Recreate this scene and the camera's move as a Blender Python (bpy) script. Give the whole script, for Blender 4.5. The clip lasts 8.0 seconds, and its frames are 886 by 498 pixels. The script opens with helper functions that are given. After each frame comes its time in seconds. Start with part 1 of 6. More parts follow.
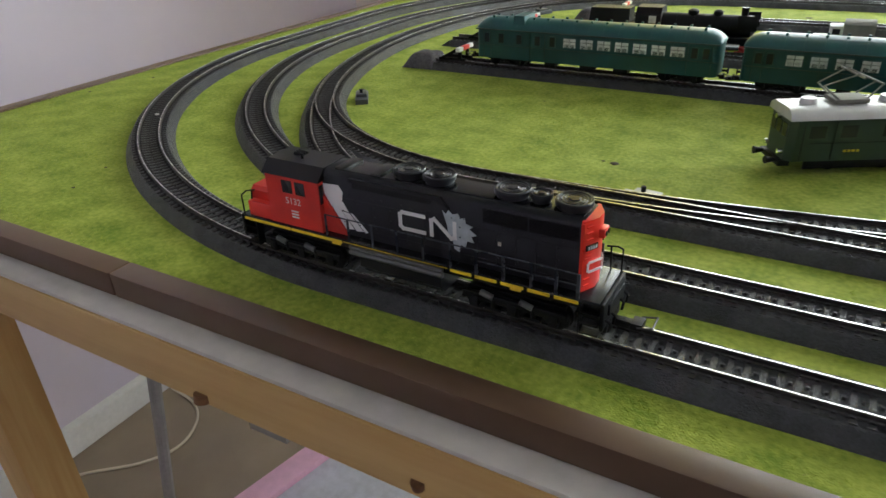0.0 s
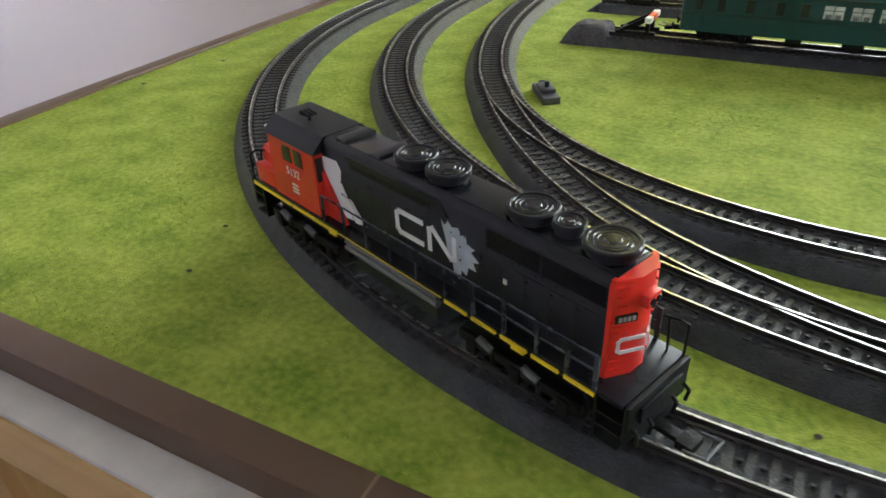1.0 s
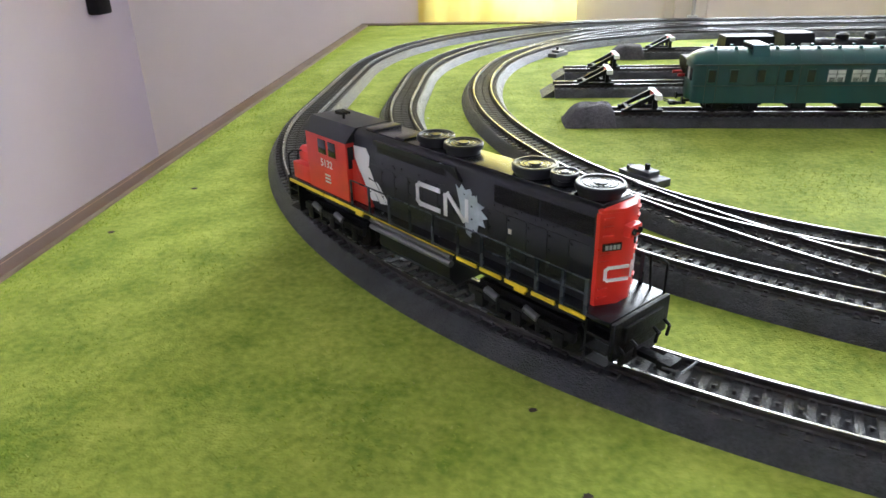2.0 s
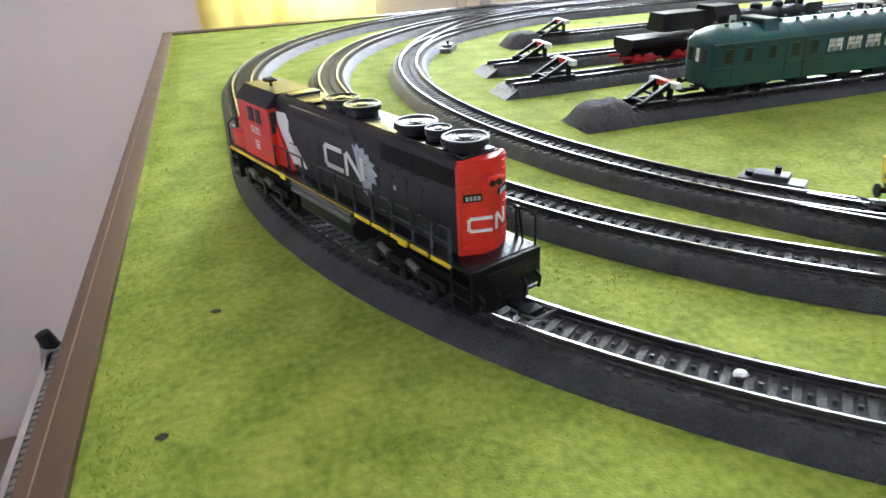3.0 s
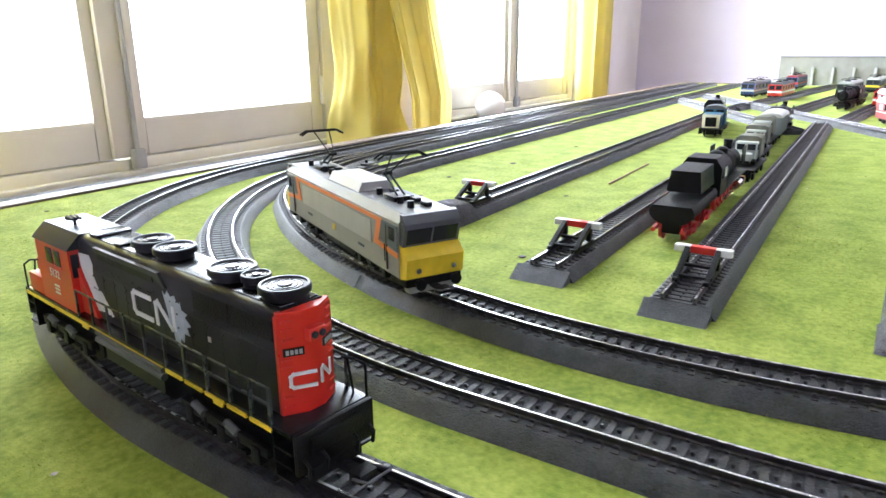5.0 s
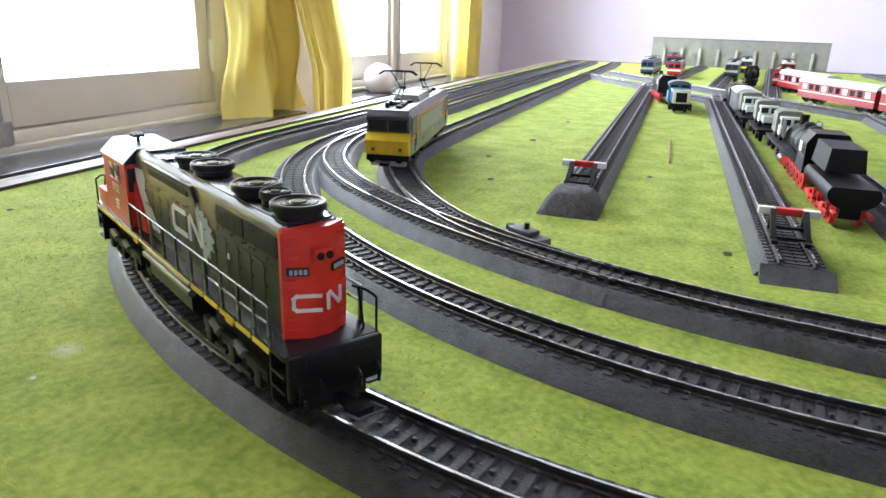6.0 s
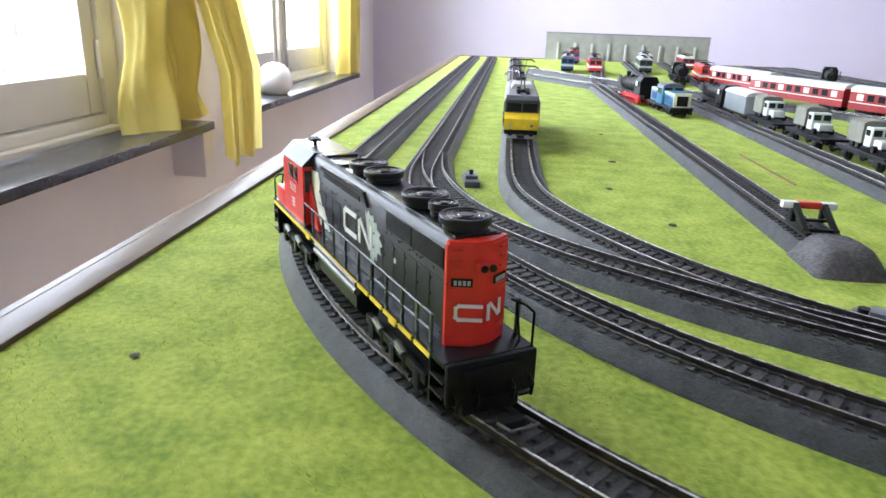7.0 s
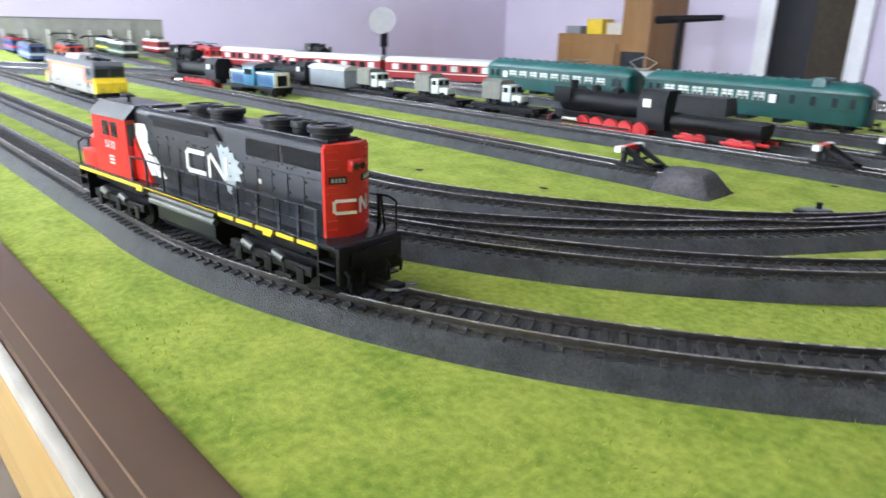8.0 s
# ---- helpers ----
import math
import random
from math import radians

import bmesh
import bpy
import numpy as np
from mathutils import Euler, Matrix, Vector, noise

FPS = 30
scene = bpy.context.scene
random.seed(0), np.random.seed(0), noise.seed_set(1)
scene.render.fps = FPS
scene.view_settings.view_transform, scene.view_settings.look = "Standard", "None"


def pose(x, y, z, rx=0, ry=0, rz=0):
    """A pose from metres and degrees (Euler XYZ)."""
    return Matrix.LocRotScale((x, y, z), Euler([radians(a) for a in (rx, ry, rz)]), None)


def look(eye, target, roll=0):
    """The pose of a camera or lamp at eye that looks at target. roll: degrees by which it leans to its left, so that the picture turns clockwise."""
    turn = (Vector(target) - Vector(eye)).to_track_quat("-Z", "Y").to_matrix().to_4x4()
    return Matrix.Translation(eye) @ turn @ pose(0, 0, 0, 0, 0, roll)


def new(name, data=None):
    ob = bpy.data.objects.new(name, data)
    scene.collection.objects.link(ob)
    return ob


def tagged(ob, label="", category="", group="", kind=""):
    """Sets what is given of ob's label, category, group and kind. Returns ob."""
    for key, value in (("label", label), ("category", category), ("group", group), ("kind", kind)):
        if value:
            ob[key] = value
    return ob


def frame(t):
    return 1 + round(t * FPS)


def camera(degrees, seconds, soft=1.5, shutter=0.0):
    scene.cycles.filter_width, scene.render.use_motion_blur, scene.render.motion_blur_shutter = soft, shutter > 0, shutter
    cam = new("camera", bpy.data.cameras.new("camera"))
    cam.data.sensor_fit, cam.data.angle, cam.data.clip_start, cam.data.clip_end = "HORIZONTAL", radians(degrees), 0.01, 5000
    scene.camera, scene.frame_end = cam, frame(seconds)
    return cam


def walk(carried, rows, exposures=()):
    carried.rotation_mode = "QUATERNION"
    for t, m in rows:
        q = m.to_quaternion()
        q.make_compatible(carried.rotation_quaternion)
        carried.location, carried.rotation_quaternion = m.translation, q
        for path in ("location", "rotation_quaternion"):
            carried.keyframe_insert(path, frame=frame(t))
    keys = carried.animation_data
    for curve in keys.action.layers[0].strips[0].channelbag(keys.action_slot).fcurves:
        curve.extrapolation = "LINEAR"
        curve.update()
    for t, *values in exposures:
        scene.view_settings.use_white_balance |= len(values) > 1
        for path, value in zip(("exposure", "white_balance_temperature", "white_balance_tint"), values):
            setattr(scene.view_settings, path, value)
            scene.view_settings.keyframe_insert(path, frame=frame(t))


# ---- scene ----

TOP = 1.0  # height of the grass mat over the floor
RAIL = 0.0105  # rail head over the grass

cam = camera(66.6, 8.0, soft=1.5, shutter=0.12)
EYES = [
    (0.0, (0.2077, -0.7675, 0.1842), (0.0268, -0.4667, -0.0078), -2.59),
    (0.5, (0.0905, -0.7089, 0.1819), (-0.0863, -0.4184, -0.0286), -4.13),
    (1.0, (-0.0329, -0.6758, 0.1631), (-0.1989, -0.3820, -0.0516), -2.67),
    (1.2, (-0.0920, -0.6723, 0.1564), (-0.2217, -0.3591, -0.0559), -1.26),
    (2.3, (-0.3337, -0.6303, 0.1311), (-0.3246, -0.2645, -0.0305), -0.88),
    (2.5, (-0.3687, -0.5991, 0.1266), (-0.3251, -0.2375, -0.0388), -0.14),
    (3.0, (-0.4459, -0.5121, 0.1315), (-0.3397, -0.1682, -0.0431), -2.85),
    (3.5, (-0.5248, -0.4167, 0.1314), (-0.2822, -0.1446, -0.0333), -0.74),
    (4.0, (-0.5657, -0.3235, 0.1454), (-0.2610, -0.0985, 0.0168), -0.60),
    (4.5, (-0.5687, -0.1981, 0.1385), (-0.2561, 0.0232, 0.0234), -2.28),
    (4.7, (-0.5646, -0.1481, 0.1386), (-0.2506, 0.0724, 0.0255), -1.20),
    (5.8, (-0.5643, 0.1059, 0.1198), (-0.2151, 0.2535, -0.0077), 0.87),
    (6.0, (-0.5654, 0.1537, 0.1178), (-0.2061, 0.2754, -0.0091), 1.89),
    (6.5, (-0.5415, 0.2795, 0.1174), (-0.1707, 0.3665, -0.0048), 1.54),
    (7.0, (-0.4866, 0.4024, 0.1228), (-0.1093, 0.4352, -0.0058), 2.00),
    (7.5, (-0.4164, 0.5134, 0.1104), (-0.0443, 0.4445, -0.0196), 2.60),
    (8.0, (-0.3267, 0.6418, 0.1034), (-0.0503, 0.3817, -0.0232), 1.40),
]
LIFT = Vector((0, 0, TOP))
walk(cam, [(t, look(Vector(e) + LIFT, Vector(g) + LIFT, roll)) for t, e, g, roll in EYES],
     exposures=[(0.0, -0.25, 6200, 4), (0.5, -0.02, 6150, 4), (1.2, 0.2, 6100, 4), (2.5, 0.72, 5850, 10), (3.5, 0.74, 5750, 10), (4.5, 0.72, 5700, 10), (6.0, 0.25, 5700, 10),
                (7.0, 0.12, 5600, 11), (7.5, -0.04, 5600, 12), (8.0, -0.03, 5600, 12)])

# ---- light ----
world = bpy.data.worlds.new("sky")
scene.world = world
world.use_nodes = True
wn = world.node_tree
sky = wn.nodes.new("ShaderNodeTexSky")
sky.sky_type, sky.sun_disc = "NISHITA", False
sky.sun_elevation, sky.sun_rotation = radians(50), radians(160)
wn.links.new(sky.outputs[0], wn.nodes["Background"].inputs[0])
wn.nodes["Background"].inputs[1].default_value = 0.12
sun = new("sun", bpy.data.lights.new("sun", "SUN"))
sun.data.energy, sun.data.angle, sun.data.color = 1.0, radians(12), (1, 0.96, 0.9)
sun.matrix_world = look((0, 0, 5), (0.6, 2.0, 2.6))


def window_light(x0, x1, z0, z1, y, watts):
    lamp = new("window_light", bpy.data.lights.new("window_light", "AREA"))
    lamp.data.shape, lamp.data.size, lamp.data.size_y = "RECTANGLE", x1 - x0, z1 - z0
    lamp.data.energy, lamp.data.color = watts, (0.95, 0.98, 1.0)
    lamp.matrix_world = look(((x0 + x1) / 2, y, (z0 + z1) / 2), ((x0 + x1) / 2, y - 1, (z0 + z1) / 2 - 0.12))


window_light(-0.3, 0.72, 1.02, 2.30, 1.235, 23)
window_light(1.3, 2.35, 1.02, 2.30, 1.235, 68)


# ---- materials ----
def material(name, colour, rough=0.5, metal=0.0, vary=0.15, scale=60.0, bump=0.0, bump_scale=200.0, depth=0.002, second=None, coat=0.0, per_object=0.0, spec=0.5, wobble=0.09):
    """A surface with colour variation at two scales, roughness variation and a fine relief."""
    m = bpy.data.materials.new(name)
    m.use_nodes = True
    nt = m.node_tree
    N, L = nt.nodes, nt.links
    b = N["Principled BSDF"]
    co = N.new("ShaderNodeTexCoord")
    n1, n2 = N.new("ShaderNodeTexNoise"), N.new("ShaderNodeTexNoise")
    n1.inputs["Scale"].default_value, n1.inputs["Detail"].default_value = scale, 6
    n2.inputs["Scale"].default_value, n2.inputs["Detail"].default_value = scale * 0.13, 3
    for n in (n1, n2):
        L.new(co.outputs["Object"], n.inputs["Vector"])
    add = N.new("ShaderNodeMath")
    add.operation = "ADD"
    L.new(n1.outputs["Fac"], add.inputs[0])
    L.new(n2.outputs["Fac"], add.inputs[1])
    ramp = N.new("ShaderNodeMapRange")
    ramp.inputs["From Min"].default_value, ramp.inputs["From Max"].default_value = 0.7, 1.3
    L.new(add.outputs[0], ramp.inputs["Value"])
    mix = N.new("ShaderNodeMix")
    mix.data_type = "RGBA"
    other = second or tuple(c * (1 + 2 * vary) for c in colour)
    mix.inputs["A"].default_value = (*(c * (1 - vary) for c in colour), 1) if second is None else (*colour, 1)
    mix.inputs["B"].default_value = (*other, 1)
    L.new(ramp.outputs["Result"], mix.inputs["Factor"])
    out = mix.outputs["Result"]
    if per_object:
        info = N.new("ShaderNodeObjectInfo")
        hsv = N.new("ShaderNodeHueSaturation")
        rng = N.new("ShaderNodeMapRange")
        rng.inputs["To Min"].default_value, rng.inputs["To Max"].default_value = 1 - per_object, 1 + per_object
        L.new(info.outputs["Random"], rng.inputs["Value"])
        L.new(rng.outputs["Result"], hsv.inputs["Value"])
        L.new(out, hsv.inputs["Color"])
        out = hsv.outputs["Color"]
    L.new(out, b.inputs["Base Color"])
    rr = N.new("ShaderNodeMapRange")
    rr.inputs["To Min"].default_value, rr.inputs["To Max"].default_value = max(rough - wobble, 0.02), min(rough + wobble, 1)
    L.new(n1.outputs["Fac"], rr.inputs["Value"])
    L.new(rr.outputs["Result"], b.inputs["Roughness"])
    b.inputs["Metallic"].default_value, b.inputs["Specular IOR Level"].default_value = metal, spec
    if coat:
        b.inputs["Coat Weight"].default_value = coat
    if bump:
        n3 = N.new("ShaderNodeTexNoise")
        n3.inputs["Scale"].default_value, n3.inputs["Detail"].default_value = bump_scale, 4
        L.new(co.outputs["Object"], n3.inputs["Vector"])
        bp = N.new("ShaderNodeBump")
        bp.inputs["Strength"].default_value, bp.inputs["Distance"].default_value = bump, depth
        L.new(n3.outputs["Fac"], bp.inputs["Height"])
        L.new(bp.outputs["Normal"], b.inputs["Normal"])
    return m


def glowing(name, colour, strength):
    m = bpy.data.materials.new(name)
    m.use_nodes = True
    b = m.node_tree.nodes["Principled BSDF"]
    b.inputs["Base Color"].default_value = (0, 0, 0, 1)
    b.inputs["Emission Color"].default_value, b.inputs["Emission Strength"].default_value = (*colour, 1), strength
    return m


def glass(name, colour=(1, 1, 1)):
    m = bpy.data.materials.new(name)
    m.use_nodes = True
    b = m.node_tree.nodes["Principled BSDF"]
    b.inputs["Base Color"].default_value = (*colour, 1)
    b.inputs["Roughness"].default_value, b.inputs["Transmission Weight"].default_value, b.inputs["IOR"].default_value = 0.02, 1.0, 1.05
    return m


def wood(name, light, dark, stretch=(1, 14, 14), rough=0.55):
    m = material(name, light, rough, vary=0.1, scale=8, bump=0.15, bump_scale=120, second=dark)
    nt = m.node_tree
    mp = nt.nodes.new("ShaderNodeMapping")
    mp.inputs["Scale"].default_value = stretch
    co = next(n for n in nt.nodes if n.type == "TEX_COORD")
    nt.links.new(co.outputs["Object"], mp.inputs["Vector"])
    for n in nt.nodes:
        if n.type == "TEX_NOISE":
            nt.links.new(mp.outputs[0], n.inputs["Vector"])
            n.inputs["Distortion"].default_value = 0.6
    return m


GRASS = material("grass_mat", (0.150, 0.232, 0.010), 0.95, vary=0.2, scale=300, bump=0.7, bump_scale=1100, depth=0.0007, second=(0.40, 0.452, 0.068))
BLADE = material("grass_fibre", (0.15, 0.232, 0.010), 0.9, vary=0.25, scale=180, second=(0.43, 0.455, 0.06))
BED = material("roadbed_plastic", (0.042, 0.044, 0.049), 0.34, vary=0.45, scale=800, bump=1.0, bump_scale=1700, depth=0.0015, spec=0.46)
TIE = material("sleeper_plastic", (0.044, 0.042, 0.042), 0.5, vary=0.2, scale=300, bump=0.3, bump_scale=900, per_object=0.12, spec=0.35)
STEEL = material("rail_steel", (0.52, 0.51, 0.50), 0.27, 1.0, vary=0.15, scale=200)
RAILSIDE = material("darkened_rail", (0.055, 0.050, 0.047), 0.42, 0.6, vary=0.25, scale=300)
LAVENDER = material("lavender_plaster", (0.68, 0.62, 0.72), 0.9, vary=0.03, scale=4, bump=0.1, bump_scale=90)
# lavender plaster again, with the beige cast of shade put into its colour
BEIGE = material("beige_shade_plaster", (0.85, 0.79, 0.74), 0.9, vary=0.04, scale=4, bump=0.1, bump_scale=90)
CREAM = material("cream_gloss_paint", (0.74, 0.70, 0.58), 0.35, vary=0.05, scale=10, bump=0.08, bump_scale=60)
# the ceiling is out of view; grey instead of white to cut its bounce
CEIL = material("greyed_ceiling", (0.52, 0.51, 0.49), 0.9, vary=0.03, scale=4)
SILL = material("black_stone_sill", (0.035, 0.034, 0.036), 0.22, vary=0.4, scale=140)
CURTAIN = material("yellow_cotton", (0.90, 0.82, 0.36), 0.85, vary=0.07, scale=18, bump=0.3, bump_scale=700)
FLOOR = material("worn_beige_floor", (0.27, 0.215, 0.155), 0.6, vary=0.15, scale=6, bump=0.1, bump_scale=60)
TRIM = material("brown_edging", (0.095, 0.054, 0.030), 0.40, vary=0.1, scale=30, bump=0.05, bump_scale=100)
SEAM = material("worn_seam", (0.22, 0.14, 0.085), 0.5, vary=0.2, scale=80)
PINE = wood("pine_beam", (0.47, 0.28, 0.09), (0.60, 0.42, 0.17))
PINE_UP = wood("pine_post", (0.47, 0.28, 0.09), (0.60, 0.42, 0.17), (14, 14, 1))
KNOT = material("wood_knot", (0.16, 0.075, 0.03), 0.6, vary=0.3, scale=200)
HOLE = material("bare_hole", (0.035, 0.025, 0.012), 0.8, vary=0.3, scale=300)
RAILING = material("railing_black", (0.030, 0.036, 0.046), 0.28, vary=0.2, scale=160)
DUSTY = material("dusty_board_edge", (0.52, 0.49, 0.45), 0.8, vary=0.12, scale=50, bump=0.2, bump_scale=150)
WHITE = material("white_paint", (0.78, 0.78, 0.77), 0.45, vary=0.05, scale=80)
GREYWALL = material("grey_card", (0.24, 0.23, 0.21), 0.85, vary=0.1, scale=50, bump=0.15, bump_scale=300)
GREYPOST = material("pale_card_post", (0.36, 0.35, 0.33), 0.85, vary=0.1, scale=80)
MOUND = material("painted_gravel", (0.075, 0.07, 0.078), 0.9, vary=0.35, scale=420, bump=0.8, bump_scale=900)
BLACK = material("satin_black", (0.011, 0.012, 0.015), 0.30, vary=0.12, scale=90, bump=0.05, bump_scale=1400, spec=0.30, wobble=0.03)
PIPE = material("dusty_grey_pipe", (0.11, 0.115, 0.11), 0.3, vary=0.2, scale=160, spec=0.6)
ROOFBLACK = material("glossy_black_roof", (0.009, 0.010, 0.012), 0.22, vary=0.12, scale=90, spec=0.55, wobble=0.03)
BLACKM = material("matt_black", (0.005, 0.005, 0.006), 0.45, vary=0.3, scale=220, bump=0.2, bump_scale=1200, spec=0.22)
WALKWAY = material("grey_black_plastic", (0.010, 0.011, 0.014), 0.24, vary=0.2, scale=160, spec=0.4)
FRED = material("orange_red_paint", (0.60, 0.024, 0.013), 0.32, vary=0.08, scale=150)
CRIMSON = material("crimson_paint", (0.22, 0.010, 0.012), 0.35, vary=0.12, scale=100)
YELLOW = material("yellow_paint", (0.72, 0.52, 0.02), 0.4, vary=0.1, scale=160)
ORANGE = material("orange_stripe", (0.75, 0.20, 0.03), 0.4, vary=0.06, scale=150)
LGREY = material("light_grey_paint", (0.40, 0.40, 0.38), 0.4, vary=0.06, scale=120)
MGREY = material("warm_grey_paint", (0.27, 0.26, 0.24), 0.4, vary=0.08, scale=120)
DGREY = material("dark_grey_roof", (0.085, 0.088, 0.10), 0.38, vary=0.12, scale=120)
SLATE = material("slate_blue_grey", (0.07, 0.09, 0.11), 0.35, vary=0.1, scale=120)
SILVER = material("silver_roof_paint", (0.55, 0.55, 0.53), 0.4, 0.3, vary=0.08, scale=120)
RAILGREEN = material("blue_green_paint", (0.006, 0.055, 0.052), 0.32, vary=0.12, scale=80)
RAILROOF = material("green_roof_paint", (0.009, 0.075, 0.070), 0.34, vary=0.1, scale=80)
DKGREEN = material("dark_green_paint", (0.018, 0.04, 0.024), 0.4, vary=0.15, scale=80)
WHEELRED = material("red_wheel_paint", (0.50, 0.02, 0.02), 0.4, vary=0.12, scale=150)
BLUE = material("blue_paint", (0.03, 0.07, 0.20), 0.35, vary=0.1, scale=80)
TEAL = material("ocean_blue_paint", (0.03, 0.13, 0.22), 0.35, vary=0.1, scale=80)
IVORY = material("ivory_paint", (0.62, 0.58, 0.44), 0.4, vary=0.08, scale=100)
VANGREY = material("van_grey", (0.22, 0.24, 0.25), 0.6, vary=0.1, scale=100)
JEEPGREY = material("pale_grey_green", (0.50, 0.54, 0.50), 0.5, vary=0.08, scale=100)
CANVAS = material("olive_grey_canvas", (0.17, 0.17, 0.14), 0.8, vary=0.12, scale=200, bump=0.3, bump_scale=900)
DARKGLASS = material("dark_window", (0.02, 0.022, 0.025), 0.08, vary=0.2, scale=20)
SEEN = material("pale_window_interior", (0.5, 0.52, 0.48), 0.3, vary=0.3, scale=120)
CHROME = material("bright_metal", (0.7, 0.7, 0.7), 0.15, 1.0, vary=0.05, scale=100)
LOGOGREY = material("grey_decal", (0.38, 0.43, 0.46), 0.45, vary=0.15, scale=300)
BROWNWOOD = wood("yellow_oak", (0.24, 0.12, 0.03), (0.31, 0.17, 0.05), (10, 10, 1))
CREAMY = material("cream_stripe", (0.62, 0.58, 0.48), 0.45, vary=0.06, scale=100)
PINK = material("pink_foam", (0.70, 0.42, 0.55), 0.8, vary=0.06, scale=60)
FOIL = material("silver_foil_sheet", (0.55, 0.57, 0.62), 0.4, 0.35, vary=0.1, scale=60, bump=0.6, bump_scale=90)
CABLE = material("cream_cable", (0.62, 0.55, 0.42), 0.5, vary=0.05, scale=60)
BULB = material("milk_glass", (0.85, 0.84, 0.82), 0.25, vary=0.02, scale=20)
OUTSIDE = glowing("bright_overcast_sky", (1.0, 1.0, 1.0), 4.0)
# leaves give off their own glow in place of daylight falling on them
LEAFY = glowing("glowing_foliage", (0.50, 0.80, 0.48), 1.3)
PANE = glass("window_glass")


def fibre_colours(m):
    """Every fibre takes one of several dye shades."""
    nt = m.node_tree
    geo, ramp = nt.nodes.new("ShaderNodeNewGeometry"), nt.nodes.new("ShaderNodeValToRGB")
    ramp.color_ramp.interpolation = "CONSTANT"
    e = ramp.color_ramp.elements
    e[0].color, e[1].color, e[1].position = (0.175, 0.275, 0.014, 1), (0.32, 0.40, 0.042, 1), 0.35
    for p, c in ((0.62, (0.46, 0.52, 0.09)), (0.82, (0.20, 0.30, 0.02)), (0.93, (0.40, 0.34, 0.07)), (0.97, (0.60, 0.56, 0.26))):
        e.new(p).color = (*c, 1)
    nt.links.new(geo.outputs["Random Per Island"], ramp.inputs[0])
    nt.links.new(ramp.outputs[0], nt.nodes["Principled BSDF"].inputs["Base Color"])


fibre_colours(BLADE)


def scuffed(m, places, colour):
    """Pale rubbed patches with ragged edges at places (x, y, radius)."""
    nt = m.node_tree
    N, L = nt.nodes, nt.links
    b = N["Principled BSDF"]
    co, rag = N.new("ShaderNodeTexCoord"), N.new("ShaderNodeTexNoise")
    rag.inputs["Scale"].default_value, rag.inputs["Detail"].default_value = 140, 6
    L.new(co.outputs["Object"], rag.inputs["Vector"])
    for x, y, r in places:
        far = N.new("ShaderNodeVectorMath")
        far.operation = "DISTANCE"
        L.new(co.outputs["Object"], far.inputs[0])
        far.inputs[1].default_value = (x, y, TOP)
        near = N.new("ShaderNodeMapRange")
        near.inputs["From Min"].default_value, near.inputs["From Max"].default_value = r, 0.0
        near.inputs["To Max"].default_value = 1.5
        L.new(far.outputs["Value"], near.inputs["Value"])
        amount = N.new("ShaderNodeMath")
        amount.operation, amount.use_clamp = "MULTIPLY", True
        L.new(near.outputs["Result"], amount.inputs[0])
        L.new(rag.outputs["Fac"], amount.inputs[1])
        mix = N.new("ShaderNodeMix")
        mix.data_type = "RGBA"
        mix.inputs["B"].default_value = (*colour, 1)
        old = b.inputs["Base Color"].links[0].from_socket
        L.new(old, mix.inputs["A"])
        L.new(amount.outputs[0], mix.inputs["Factor"])
        L.new(mix.outputs["Result"], b.inputs["Base Color"])


scuffed(GRASS, [(-0.365, 0.445, 0.010), (-0.40, 0.354, 0.007)], (0.62, 0.60, 0.46))


def let_light_through(m, share, colour):
    """Thin cloth: part of the light passes."""
    nt = m.node_tree
    tr, mx = nt.nodes.new("ShaderNodeBsdfTranslucent"), nt.nodes.new("ShaderNodeMixShader")
    tr.inputs["Color"].default_value = (*colour, 1)
    mx.inputs[0].default_value = share
    out = next(n for n in nt.nodes if n.type == "OUTPUT_MATERIAL")
    nt.links.new(nt.nodes["Principled BSDF"].outputs[0], mx.inputs[1])
    nt.links.new(tr.outputs[0], mx.inputs[2])
    nt.links.new(mx.outputs[0], out.inputs["Surface"])


let_light_through(CURTAIN, 0.6, (0.97, 0.90, 0.40))
let_light_through(BLADE, 0.5, (0.34, 0.42, 0.05))


# ---- mesh tools ----
def add_box(bm, x0, x1, y0, y1, z0, z1, bevel=0.0, tilt=None):
    r = bmesh.ops.create_cube(bm, size=1)
    for v in r["verts"]:
        v.co = Vector(((x0 + x1) / 2 + v.co.x * (x1 - x0), (y0 + y1) / 2 + v.co.y * (y1 - y0), (z0 + z1) / 2 + v.co.z * (z1 - z0)))
    verts = r["verts"]
    if bevel:
        edges = list({e for v in verts for e in v.link_edges})
        out = bmesh.ops.bevel(bm, geom=edges, offset=bevel, segments=2, affect="EDGES", profile=0.6)
        verts = out["verts"]
    if tilt is not None:
        bmesh.ops.transform(bm, matrix=tilt, verts=verts)
    return verts


def add_cyl(bm, p, q, r0, r1=None, n=16):
    p, q = Vector(p), Vector(q)
    m = Matrix.Translation((p + q) / 2) @ (q - p).to_track_quat("Z", "Y").to_matrix().to_4x4()
    return bmesh.ops.create_cone(bm, cap_ends=True, segments=n, radius1=r0, radius2=r0 if r1 is None else r1, depth=(q - p).length, matrix=m)["verts"]


